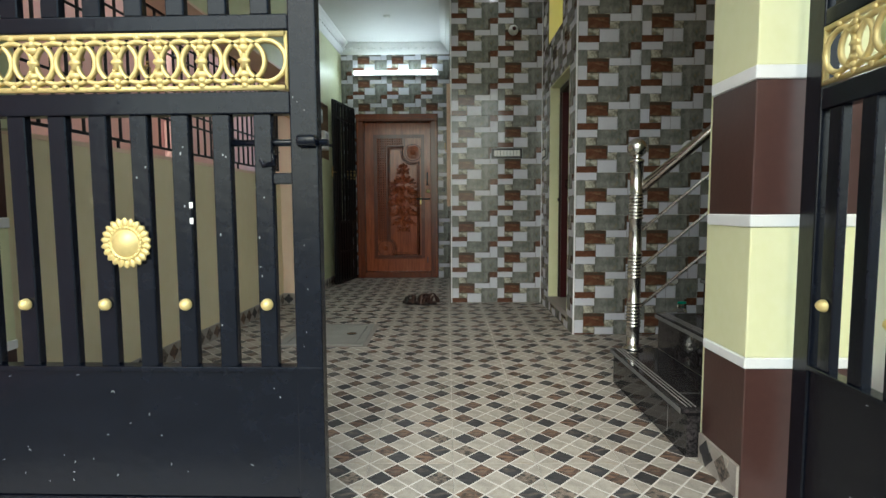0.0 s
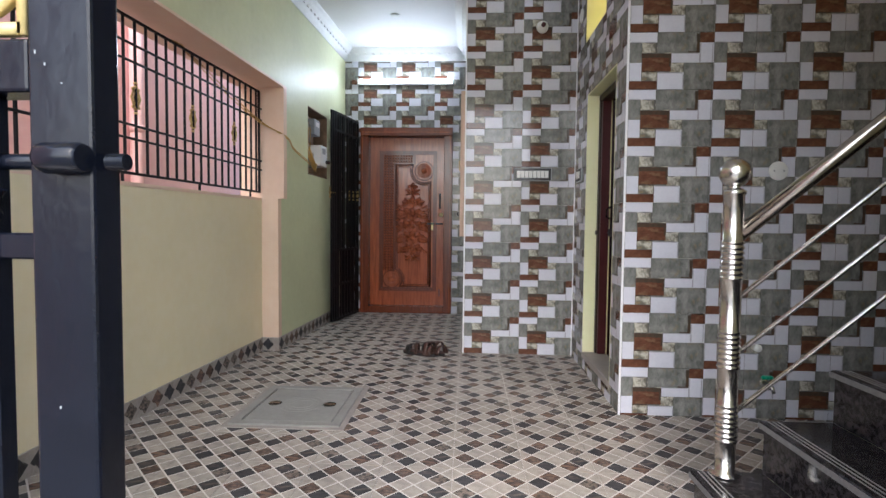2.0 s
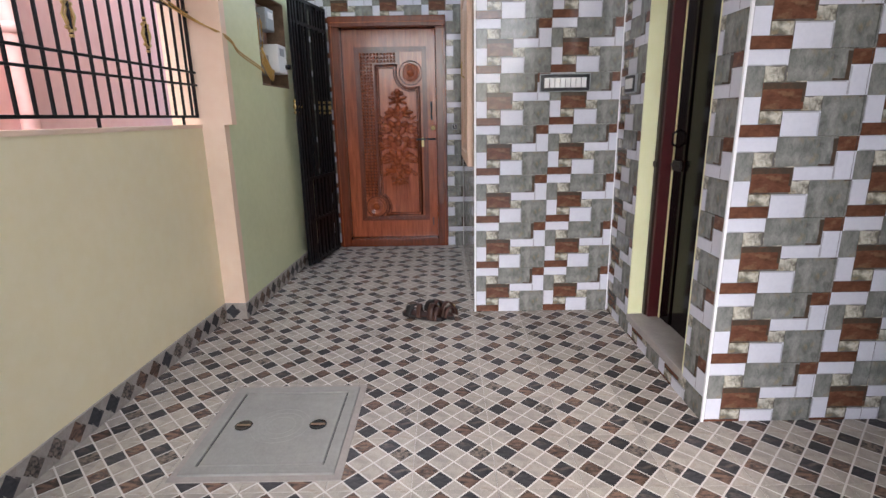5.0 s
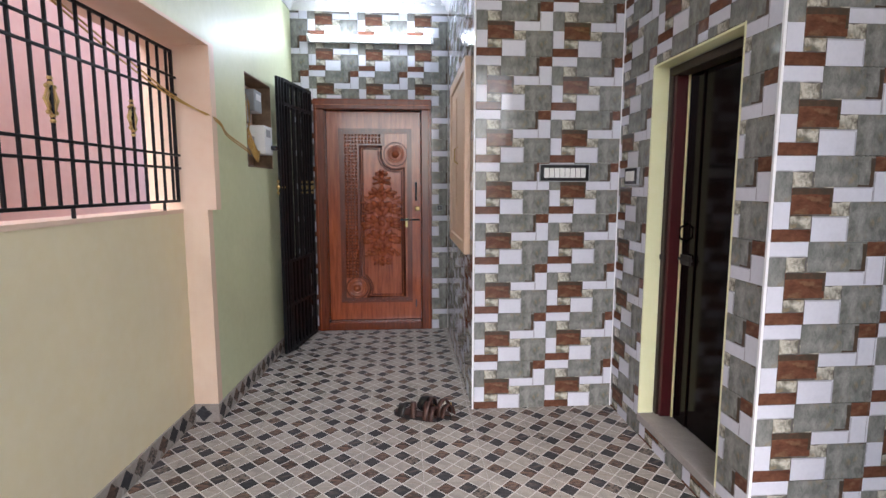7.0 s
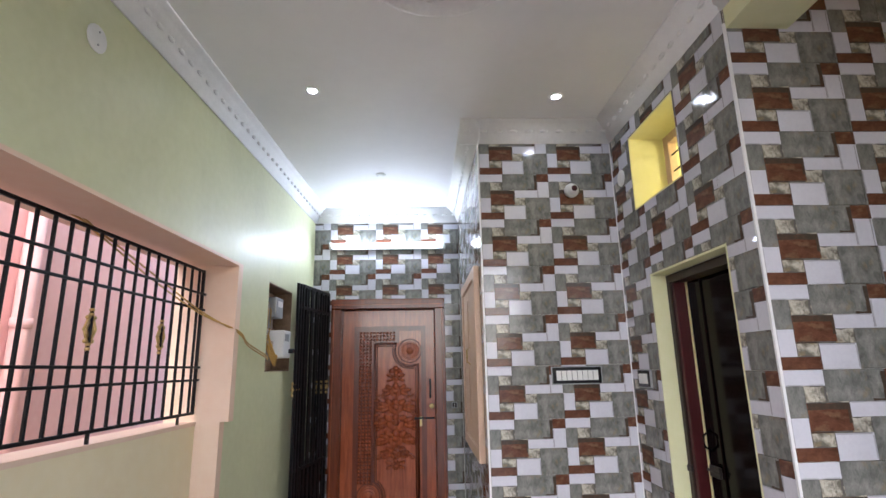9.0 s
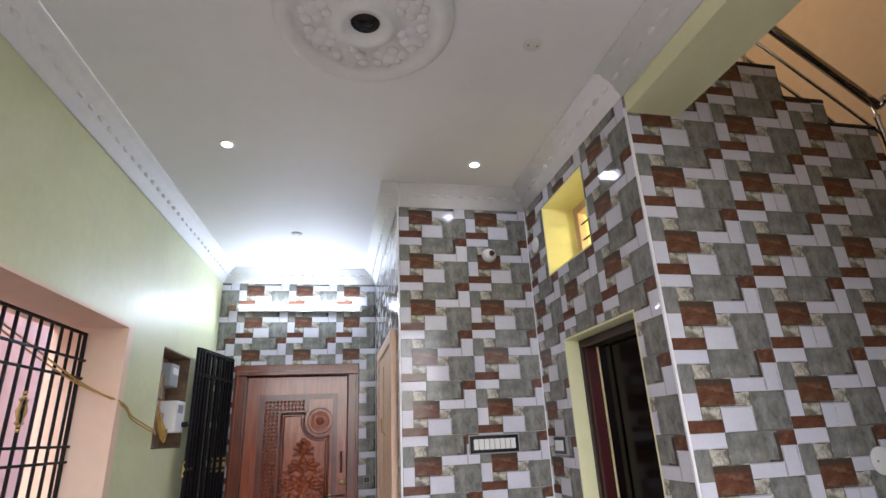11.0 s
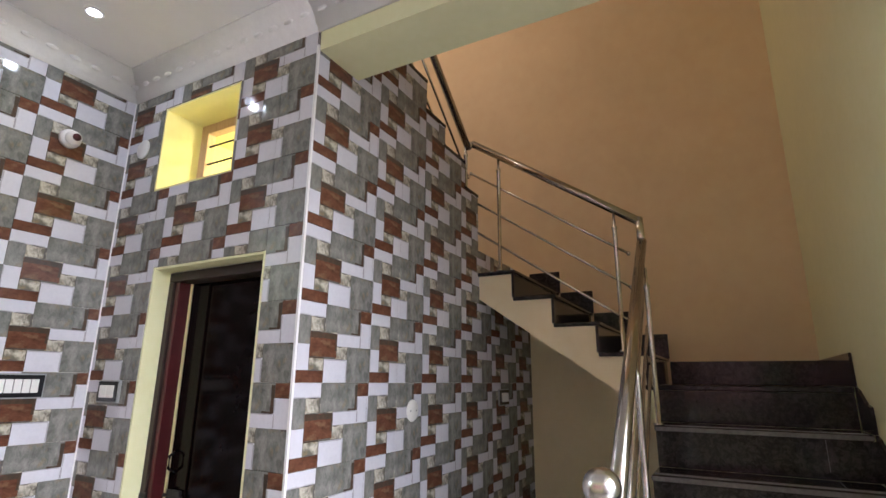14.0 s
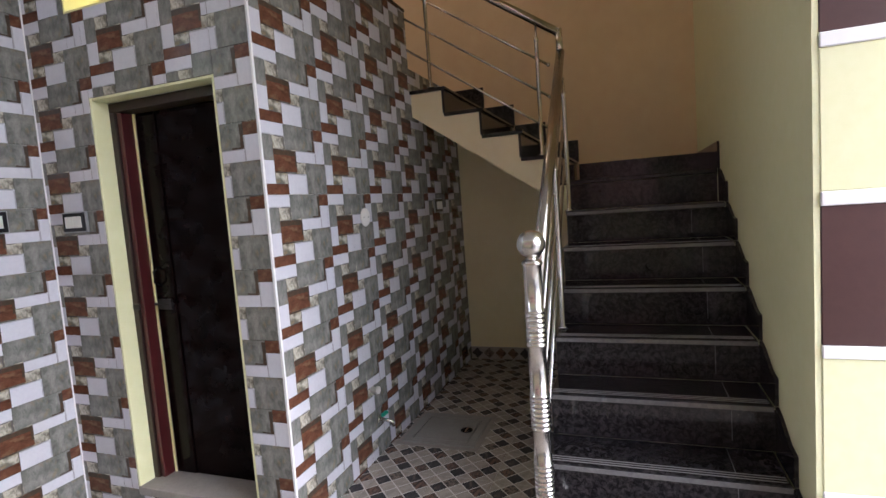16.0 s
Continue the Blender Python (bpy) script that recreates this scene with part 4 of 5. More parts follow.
part("latch_eye", bbox(XF - 0.012, y1 - 0.064, 0.965, XF + 0.0005, y1 - 0.02, 0.995, 0.003), LEATHERDARK, bdoor)
# ventilator
vent = thing("ventilator", "yellow painted ventilator recess with a small wooden barred window", "window")
y0, y1, z0, z1 = VT
for a in ((XB - 0.004, y1 - 0.010, z0, XB + 0.2, y1 - 0.001, z1), (XB - 0.004, y0 + 0.001, z0, XB + 0.2, y0 + 0.010, z1), (XB - 0.004, y0 + 0.011, z0 + 0.001, XB + 0.2, y1 - 0.011, z0 + 0.010), (XB - 0.004, y0 + 0.011, z1 - 0.010, XB + 0.2, y1 - 0.011, z1 - 0.001)):
    part("reveal", bbox(*a, 0.001), YELLOW, vent)
XV = XB + 0.205
for a in ((XV, y0 + 0.0, z0 + 0.0, XV + 0.05, y0 + 0.055, z1), (XV, y1 - 0.055, z0, XV + 0.05, y1, z1), (XV, y0 + 0.056, z0, XV + 0.05, y1 - 0.056, z0 + 0.055), (XV, y0 + 0.056, z1 - 0.055, XV + 0.05, y1 - 0.056, z1)):
    part("wood_frame", bbox(*a, 0.003), PALEWOOD, vent, "pale wooden frame")
for i in range(3):
    z = z0 + 0.12 + 0.10 * i
    part("iron_bar", tube([(XV + 0.02, y0 + 0.055, z), (XV + 0.02, y1 - 0.055, z)], 0.005, 8), BLACKMAT, vent)
bulb = thing("bathroom_bulb", "lit warm bulb on the bathroom ceiling", "lamp")
part("bulb_glass", ball(bmesh.new(), (1.85, 4.62, 2.74), (0.035, 0.035, 0.045)), BULB, bulb)
part("holder", lathe([(0.022, 2.78), (0.022, 2.84)], Matrix.Translation((1.85, 4.62, 0)), 12), BLACKPLASTIC, bulb)

# ---- shuttered window in the pier's side ----
sw = thing("wooden_window", "closed pale wooden window in a tiled wall", "window")
for a in ((XPI - 0.045, 5.17, 0.93, XPI - 0.007, 5.24, 2.11), (XPI - 0.045, 6.13, 0.93, XPI - 0.007, 6.20, 2.11), (XPI - 0.045, 5.241, 2.04, XPI - 0.007, 6.129, 2.11), (XPI - 0.045, 5.241, 0.93, XPI - 0.007, 6.129, 1.0)):
    part("frame", bbox(*a, 0.004), PALEWOOD, sw)
for a, b in ((5.242, 5.682), (5.686, 6.128)):
    sh = part("shutter", bbox(XPI - 0.032, a, 1.002, XPI - 0.008, b, 2.038, 0.003), PALEWOOD, sw)
    part("shutter_panel", bbox(XPI - 0.038, a + 0.07, 1.08, XPI - 0.033, b - 0.07, 1.96, 0.002), PALEWOOD, sh)
hd = part("shutter_handle", tube([(XPI - 0.033, 5.64, 1.5), (XPI - 0.06, 5.64, 1.52), (XPI - 0.06, 5.64, 1.6), (XPI - 0.033, 5.64, 1.62)], 0.005, 8), BRASS, sw)

# ---- lamps and ceiling fittings ----
tl = thing("tube_light", "lit white tube light on the tiled wall above the door", "lamp")
part("batten", bbox(-0.96, YB - 0.048, 2.605, 0.15, YB - 0.008, 2.635, 0.004), PLASTIC, tl)
part("tube", tube([(-0.93, YB - 0.065, 2.640), (0.12, YB - 0.065, 2.648)], 0.014, 12), TUBE, tl, "glowing white tube")
for x in (-0.955, 0.12):
    part("end_cap", bbox(x, YB - 0.085, 2.618, x + 0.025, YB - 0.049, 2.668, 0.004), PLASTIC, tl)


def downlight():
    d = thing("downlight", "small lit round ceiling spotlight", "lamp", "ceiling spotlights")
    part("rim", lathe([(0.040, 0), (0.040, -0.004), (0.035, -0.008), (0.027, -0.006), (0.026, 0)], None, 24), PLASTIC, d)
    part("lens", lathe([(0.025, -0.002), (0.023, -0.0065), (0.001, -0.008)], None, 20), SPOT, d, "glowing lens")
    return d


dl = downlight()
dl.location = (-0.676, 4.585, ZC)
copy_thing(dl, Matrix.Translation((0.706, 4.645, ZC)))
rose = thing("ceiling_rose", "white round plaster ceiling rose with a fan hook hole", "ceiling rose")
RY = 3.604
prof = [(0.345, 0), (0.343, -0.012), (0.325, -0.030), (0.305, -0.034), (0.285, -0.022), (0.262, -0.010), (0.20, -0.009), (0.14, -0.014), (0.118, -0.022), (0.108, -0.036), (0.094, -0.040), (0.082, -0.034), (0.074, -0.024), (0.060, -0.022), (0.056, 0)]
part("medallion", lathe(prof, Matrix.Translation((0, RY, ZC)), 56), PLASTER, rose)
bm = bmesh.new()
for k in range(8):
    a = 2 * math.pi * (k + 0.3) / 8
    for da, r, w in ((0.0, 0.205, 0.040), (-0.16, 0.180, 0.028), (0.16, 0.180, 0.028), (-0.26, 0.222, 0.024), (0.26, 0.222, 0.024), (0.0, 0.150, 0.022), (-0.1, 0.238, 0.020), (0.1, 0.238, 0.020)):
        ball(bm, (r * math.cos(a + da), RY + r * math.sin(a + da), ZC - 0.012), (w, w, 0.013), 10, 6)
part("leaf_relief", bm, PLASTER, rose)
part("hook_box", lathe([(0.056, -0.001), (0.056, -0.008), (0.001, -0.009)], Matrix.Translation((0, RY, ZC)), 24), BLACKPLASTIC, rose, "dark recess of the fan box")
part("fan_hook", tube([(-0.03, RY, ZC - 0.006), (-0.01, RY, ZC - 0.03), (0.02, RY + 0.005, ZC - 0.03), (0.035, RY + 0.005, ZC - 0.006)], 0.005, 8), BLACKMAT, rose)


def round_cover(name, label, r, m, dots=0):
    c = thing(name, label, "cover plate", "round cover plates")
    part("plate", lathe([(r, 0), (r, 0.004), (r * 0.94, 0.007), (0.001, 0.0085)], None, 28), PLASTIC, c)
    for k in range(dots):
        part("screw", lathe([(0.004, 0.008), (0.004, 0.0105), (0.001, 0.011)], Matrix.Translation(((k - (dots - 1) / 2) * r, 0, 0)), 10), GREYPLASTIC, c)
    c.matrix_basis = m
    return c


round_cover("junction_cover", "small white round cover on the ceiling", 0.042, Matrix.Translation((-0.40, 5.87, ZC)) @ Matrix.Rotation(radians(180), 4, "X"), 2)
round_cover("junction_cover", "white round cover with dark screws on the ceiling", 0.040, Matrix.Translation((0.691, 3.627, ZC)) @ Matrix.Rotation(radians(180), 4, "X"), 2)
round_cover("junction_cover", "white round cover plate high on the green wall", 0.052, LEFT @ Matrix.Translation((XL, 3.68, 2.68)) @ Matrix.Rotation(radians(90), 4, "Y"), 2)
round_cover("junction_cover", "white round cover plate on the tiled wall by the ventilator", 0.050, Matrix.Translation((XB - 0.008, 4.885, 2.585)) @ Matrix.Rotation(radians(-90), 4, "Y"))
round_cover("junction_cover", "white round cover plate on the tiled stair wall", 0.050, Matrix.Translation((1.935, YS - 0.008, 1.322)) @ Matrix.Rotation(radians(90), 4, "X"), 2)

# security camera
cc = thing("security_camera", "small white dome camera on the tiled wall", "camera")
rm = Matrix.Translation((0.868, YP - 0.008, 2.553)) @ Matrix.Rotation(radians(90), 4, "X")
part("base", lathe([(0.045, 0), (0.045, 0.018), (0.040, 0.026), (0.030, 0.030), (0.001, 0.031)], rm, 24), PLASTIC, cc)
part("eyeball", ball(bmesh.new(), (0.868, YP - 0.048, 2.550), (0.034, 0.034, 0.034), 18, 12), PLASTIC, cc)
part("lens", lathe([(0.018, 0), (0.018, 0.004), (0.001, 0.005)], Matrix.Translation((0.868, YP - 0.080, 2.547)) @ Matrix.Rotation(radians(95), 4, "X"), 18), MAROON, cc, "dark reddish lens")


def switchboard(name, label, w, h, rockers, m):
    b = thing(name, label, "switch")
    part("frame", bbox(-w / 2, -0.012, -h / 2, w / 2, 0, h / 2, 0.003), GREYPLASTIC, b, "grey outer frame")
    part("plate", bbox(-w / 2 + 0.006, -0.016, -h / 2 + 0.006, w / 2 - 0.006, -0.0125, h / 2 - 0.006, 0.002), BLACKPLASTIC, b)
    iw = (w - 0.05) / rockers
    for k in range(rockers):
        x = -w / 2 + 0.025 + iw * k
        part("rocker", bbox(x + 0.0015, -0.021, -h * 0.27, x + iw - 0.0015, -0.0165, h * 0.27, 0.0015), PLASTIC, b)
    b.matrix_basis = m
    return b


switchboard("switchboard", "long black switchboard with eight white switches", 0.297, 0.103, 8, Matrix.Translation((0.8125, YP - 0.008, 1.424)))
switchboard("switch", "small black switch plate with two white rockers", 0.160, 0.098, 2, Matrix.Translation((XB - 0.008, 4.832, 1.402)) @ Matrix.Rotation(radians(-90), 4, "Z"))
switchboard("switch", "small switch plate with a white rocker under the stair", 0.165, 0.105, 1, Matrix.Translation((3.07, YS - 0.008, 1.357)))
bell = switchboard("bell_switch", "small black bell switch beside the door", 0.05, 0.05, 1, Matrix.Translation((0.205, YB - 0.008, 1.15)))

# ---- meter niche ----
NICHE_AT = LEFT @ Matrix.Translation((0, 5.645, 1.48)) @ Matrix.Diagonal((1, 0.974, 0.88, 1)) @ Matrix.Translation((0, -6.05, -1.49))
bm = bmesh.new()
box(bm, XL - 0.158, 6.052, 1.492, XL - 0.002, 6.618, 1.500)
box(bm, XL - 0.158, 6.052, 2.190, XL - 0.002, 6.618, 2.198)
box(bm, XL - 0.158, 6.610, 1.501, XL - 0.002, 6.618, 2.189)
box(bm, XL - 0.158, 6.052, 1.501, XL - 0.002, 6.060, 2.189)
structure("trim_niche", bm, NICHE, "rough brown lining of a meter niche", "niche").matrix_basis = NICHE_AT
box1 = thing("electric_meter", "grey electric meter in a wall niche", "meter")
part("case", bbox(XL - 0.11, 6.20, 1.93, XL + 0.012, 6.36, 2.10, 0.008, 2), GREYPLASTIC, box1)
part("dial_window", bbox(XL + 0.0125, 6.23, 2.02, XL + 0.016, 6.33, 2.07, 0.001), PLASTIC, box1)
part("wood_back", bbox(XL - 0.155, 6.07, 1.50, XL - 0.14, 6.60, 2.18, 0.002), PALEWOOD, box1, "wooden backing board")
part("fuse_block", bbox(XL - 0.139, 6.14, 1.58, XL - 0.02, 6.27, 1.74, 0.006), CONCRETE2, box1, "brownish fuse block")
part("fuse_block", bbox(XL - 0.139, 6.15, 1.84, XL - 0.03, 6.24, 2.04, 0.006), CONCRETE2, box1, "brownish fuse block")
box2 = thing("meter_box", "white plastic meter box with a black knob", "meter")
part("case", bbox(XL - 0.10, 6.28, 1.60, XL + 0.05, 6.46, 1.83, 0.008, 2), PLASTIC, box2)
part("display", bbox(XL + 0.0505, 6.31, 1.74, XL + 0.054, 6.40, 1.80, 0.001), GREYPLASTIC, box2)
part("knob", tube([(XL + 0.05, 6.43, 1.66), (XL + 0.085, 6.43, 1.66)], 0.02, 14), BLACKPLASTIC, box2, "round black knob")
wires = thing("meter_wires", "loose yellow brown wires in the meter niche", "cable")
rng = random.Random(3)
for k in range(6):
    lean, low = rng.uniform(-0.02, 0.02), 1.535 + 0.014 * k
    loop = []
    for j in range(13):
        u = j / 12
        loop.append((XL - 0.03 + 0.045 * math.sin(math.pi * u), 6.11 + 0.014 * k + (0.21 - 0.014 * k) * u, low + (0.20 + lean) * (2 * u - 1) ** 2 * (1.0 if u < 0.5 else 0.5)))
    part("wire", tube(loop, 0.0045, 6), WIRE, wires)
for y in (6.15, 6.21):
    part("wire", tube([(XL - 0.06, y, 2.08), (XL - 0.02, y - 0.03, 1.98), (XL - 0.03, y - 0.01, 1.86), (XL - 0.05, y + 0.03, 1.78)], 0.0045, 6), WIRE, wires)
for ob in (box1, box2, wires):
    ob.matrix_basis = NICHE_AT
cable = thing("service_cable", "pair of yellow brown cables from the window to the meter", "cable")
for k in range(2):
    e = 0.014 * k
    run = [(-2.2, 2.5, 2.35 + e), (-1.75, 3.3, 2.20 + 2 * e), (-1.45, 3.88, 2.10 + e), (-1.42, 4.10, 2.05 + e), (-1.385, 4.50, 1.925 + 2 * e), (-1.30, 4.86, 1.80 + e), (-1.135, 5.0 + e, 1.712 - e), (-1.155, 5.23, 1.655 - e), (-1.140, 5.56, 1.59 - e), (-1.165, 5.70, 1.56)]
    pts = [Vector(q) for q in run]
    fine = []
    for i in range(len(pts) - 1):
        p0, p1, p2, p3 = pts[max(i - 1, 0)], pts[i], pts[i + 1], pts[min(i + 2, len(pts) - 1)]
        for j in range(6):
            t = j / 6
            fine.append(0.5 * ((2 * p1) + (p2 - p0) * t + (2 * p0 - 5 * p1 + 4 * p2 - p3) * t * t + (3 * p1 - p0 - 3 * p2 + p3) * t ** 3))
    part("wire", tube(fine + [pts[-1]], 0.0042, 6), WIRE, cable)

# ---- tap under the stair ----
tap = thing("water_tap", "wall tap with a green plastic handle", "tap")
part("wall_flange", lathe([(0.022, 0), (0.022, 0.006), (0.012, 0.01)], Matrix.Translation((1.90, YS - 0.008, 0.20)) @ Matrix.Rotation(radians(90), 4, "X"), 16), STEEL, tap)
part("spout", tube([(1.90, YS - 0.01, 0.20), (1.90, YS - 0.06, 0.20), (1.905, YS - 0.085, 0.19), (1.91, YS - 0.09, 0.165)], 0.010, 10), STEEL, tap)
bm = bmesh.new()
for k in range(3):
    ball(bm, (1.90 + 0.016 * (k - 1), YS - 0.045, 0.235), (0.016, 0.014, 0.011), 10, 6)
part("handle", bm, GREENPLASTIC, tap, "green plastic handle")
box_s = thing("pipe_stub", "capped white pipe stub on the tiled wall", "pipe")
part("stub", lathe([(0.016, 0), (0.016, 0.03), (0.020, 0.031), (0.020, 0.045), (0.001, 0.047)], Matrix.Translation((1.845, YS - 0.008, 0.39)) @ Matrix.Rotation(radians(90), 4, "X"), 16), PLASTIC, box_s)


# ---- manhole covers ----
def manhole(label, x0, x1, y0, y1, grips):
    mh = thing("manhole_cover", label, "manhole cover")
    bm = bmesh.new()
    w = 0.045
    for a in ((x0, y0, x1, y0 + w), (x0, y1 - w, x1, y1), (x0, y0 + w, x0 + w, y1 - w), (x1 - w, y0 + w, x1, y1 - w)):
        box(bm, a[0], a[1], -0.002, a[2], a[3], 0.012)
    part("surround", bm, CONCRETE, mh)
    cov = part("cover", bbox(x0 + w + 0.006, y0 + w + 0.006, -0.002, x1 - w - 0.006, y1 - w - 0.006, 0.010, 0.003), CONCRETE, mh)
    part("joint", bbox(x0 + w - 0.001, y0 + w - 0.001, -0.002, x1 - w + 0.001, y1 - w + 0.001, 0.0035, 0), BLACKMAT, mh)
    part("cement_edge", bbox(x0 - 0.03, y0 - 0.03, -0.003, x1 + 0.03, y1 + 0.03, 0.0032, 0), CONCRETE2, mh, "rough pale cement edging")
    cx, cy = (x0 + x1) / 2, (y0 + y1) / 2
    if grips == 2:
        bm = bmesh.new()
        for r in (0.06, 0.09, 0.12):
            for k in range(36):
                a0 = 2 * math.pi * k / 36
                m = Matrix.Translation((cx + r * math.cos(a0), cy + r * math.sin(a0), 0.0104)) @ Matrix.Rotation(a0, 4, "Z")
                box(bm, -0.002, -r * 0.07, -0.0006, 0.002, r * 0.07, 0.0008, 0, m)
        part("cast_rings", bm, CONCRETE, cov)
    for gx in ((-0.155, 0.155) if grips == 2 else (0.0,)):
        gy = cy if grips == 2 else y0 + 0.10
        part("grip_cup", lathe([(0.036, 0.0102), (0.036, 0.0118), (0.028, 0.0116), (0.001, 0.0105)], Matrix.Translation((cx + gx, gy, 0)), 20), BLACKPLASTIC, cov, "dark round grip recess")
        part("grip_bar", bbox(cx + gx - 0.030, gy - 0.005, 0.011, cx + gx + 0.030, gy + 0.005, 0.016, 0.002), NICHE, cov, "rusty grip bar")
    return mh


manhole("grey cast manhole cover with two round grips in the floor", -0.885, -0.320, 3.447, 4.055, 2)
manhole("small grey manhole cover in the floor under the stair", 2.055, 2.455, 3.256, 3.69, 1)


# ---- sandals ----
def sandal():
    sd = thing("sandal", "brown leather sandal with crossed straps on the tiles", "sandal", "pair of sandals")
    bm = bmesh.new()
    outline = []
    for k in range(24):
        a = 2 * math.pi * k / 24
        y = 0.13 * math.sin(a)
        w = 0.036 + 0.010 * math.sin(a) - 0.006 * math.cos(2 * a)
        outline.append((w * math.cos(a), y))
    prism(bm, outline, 2, 0.006, 0.024)
    part("sole", bm, LEATHERDARK, sd)
    bm = bmesh.new()
    prism(bm, [(x * 0.94, y * 0.95) for x, y in outline], 2, 0.0245, 0.029)
    part("insole", bm, LEATHER, sd)
    for y, lean, h in ((0.085, 0.015, 0.040), (0.05, -0.015, 0.052), (0.015, 0.018, 0.06), (-0.075, 0.0, 0.075), (-0.105, 0.0, 0.055)):
        arc = [(0.043 * math.cos(a), y + lean * math.cos(a), 0.022 + h * math.sin(a)) for a in [math.pi * k / 10 for k in range(11)]]
        bm = bmesh.new()
        rows = []
        for p in arc:
            rows.append([bm.verts.new((p[0] * f, p[1] + d, p[2] + g)) for f, d, g in ((1, -0.015, 0), (1, 0.015, 0), (0.92, 0.015, -0.004), (0.92, -0.015, -0.004))])
        for a, b in zip(rows, rows[1:]):
            for j in range(4):
                bm.faces.new((a[j], a[(j + 1) % 4], b[(j + 1) % 4], b[j])).smooth = True
        part("strap", bm, LEATHER if y < 0.05 else LEATHERDARK, sd)
    part("buckle", bbox(0.036, -0.09, 0.05, 0.046, -0.07, 0.07, 0.002), BRASS, sd)
    return sd


s1 = sandal()
s1.matrix_basis = pose(-0.06, 4.93, -0.004, 0, 0, 62) @ Matrix.Diagonal((1.15, 1.1, 1.2, 1))
s2 = copy_thing(s1, pose(0.05, 4.99, -0.004, 0, 0, 40))

# white corner trims of the tiling
for name, x, y, z1 in (("trim_corner_stair", XB - 0.009, YS - 0.009, 2.81), ("trim_corner_pier", XPI - 0.009, YP - 0.009, ZC - 0.12)):
    bm = bmesh.new()
    box(bm, x, y, 0, x + 0.010, y + 0.010, z1)
    structure(name, bm, T_EDGE, "white edge strip of wall tiling", "trim")
bm = bmesh.new()
box(bm, XB - 0.012, YP - 0.012, 0, XB - 0.007, YP - 0.007, ZC - 0.12)
structure("trim_corner_inner", bm, T_EDGE, "white joint in a tiled corner", "trim")

# ---- tiles ----


def clip(poly, x0, x1, z0, z1):
    for axis, lim, sign in ((0, x0, 1), (0, x1, -1), (1, z0, 1), (1, z1, -1)):
        out = []
        for i, p in enumerate(poly):
            q = poly[(i + 1) % len(poly)]
            a, b = sign * (p[axis] - lim), sign * (q[axis] - lim)
            if a >= 0:
                out.append(p)
            if a * b < 0:
                t = a / (a - b)
                out.append((p[0] + t * (q[0] - p[0]), p[1] + t * (q[1] - p[1])))
        poly = out
        if len(poly) < 3:
            return []
    return poly


TW, TH = 0.4375, 0.2965
# printed stones of one wall tile: left, right, top, bottom (shares of the tile), stone, height in mm
STONES = [(0, .33, 0, .18, 0, 1.0), (.33, .83, 0, .36, 1, 1.8), (.83, 1, 0, .18, 2, 1.4), (0, .15, .18, .53, 1, 1.2), (.15, .32, .18, .37, 3, 2.2), (.32, .50, .25, .37, 3, 1.6), (.15, .50, .37, .68, 2, 2.0),
          (.50, .83, .36, .53, 0, .8), (.83, 1, .18, .53, 0, 1.0), (0, .15, .53, .85, 0, .9), (.48, .65, .53, .70, 3, 1.6), (.15, .34, .68, .85, 3, 1.2), (.34, .65, .70, 1, 0, 1.0), (.65, 1, .53, 1, 1, 1.9), (0, .34, .85, 1, 2, 1.3),
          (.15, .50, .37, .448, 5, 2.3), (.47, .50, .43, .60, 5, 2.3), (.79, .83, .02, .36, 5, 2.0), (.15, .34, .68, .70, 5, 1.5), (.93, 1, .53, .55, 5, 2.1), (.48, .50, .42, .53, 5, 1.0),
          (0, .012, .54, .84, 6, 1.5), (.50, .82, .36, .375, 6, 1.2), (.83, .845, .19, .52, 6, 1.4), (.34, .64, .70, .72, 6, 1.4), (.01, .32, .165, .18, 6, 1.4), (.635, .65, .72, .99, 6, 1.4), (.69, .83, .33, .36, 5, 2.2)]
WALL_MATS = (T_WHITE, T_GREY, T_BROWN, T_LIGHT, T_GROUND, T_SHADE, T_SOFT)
tile_meshes = {}


def slab(bm, poly, z, h, mat, base):
    """A low stone with sloping sides: poly lies across (u, v); z is its foot, h its top."""
    n = len(poly)
    cx, cy = sum(p[0] for p in poly) / n, sum(p[1] for p in poly) / n
    lo = [bm.verts.new(base(p[0], p[1], z)) for p in poly]
    hi = []
    for p in poly:
        d = math.hypot(p[0] - cx, p[1] - cy) or 1
        k = max(0.5, 1 - 0.0016 / d)
        hi.append(bm.verts.new(base(cx + (p[0] - cx) * k, cy + (p[1] - cy) * k, h)))
    bm.faces.new(hi).material_index = mat
    for i in range(n):
        j = (i + 1) % n
        bm.faces.new((lo[i], lo[j], hi[j], hi[i])).material_index = mat


def ragged(q, depth, seed):
    """The outline of a broken stone: each side nibbled inwards by up to depth."""
    rr = random.Random(seed)
    cx, cy = sum(p[0] for p in q) / 4, sum(p[1] for p in q) / 4
    pts = []
    for i in range(4):
        (ax, ay), (bx, by) = q[i], q[(i + 1) % 4]
        n = max(2, int(math.hypot(bx - ax, by - ay) / 0.022))
        for k in range(n):
            x, y = ax + (bx - ax) * k / n, ay + (by - ay) * k / n
            d = math.hypot(cx - x, cy - y)
            e = depth * rr.uniform(0, 1) * (1 if k else 0.4)
            pts.append((x + (cx - x) * e / d, y + (cy - y) * e / d))
    return pts


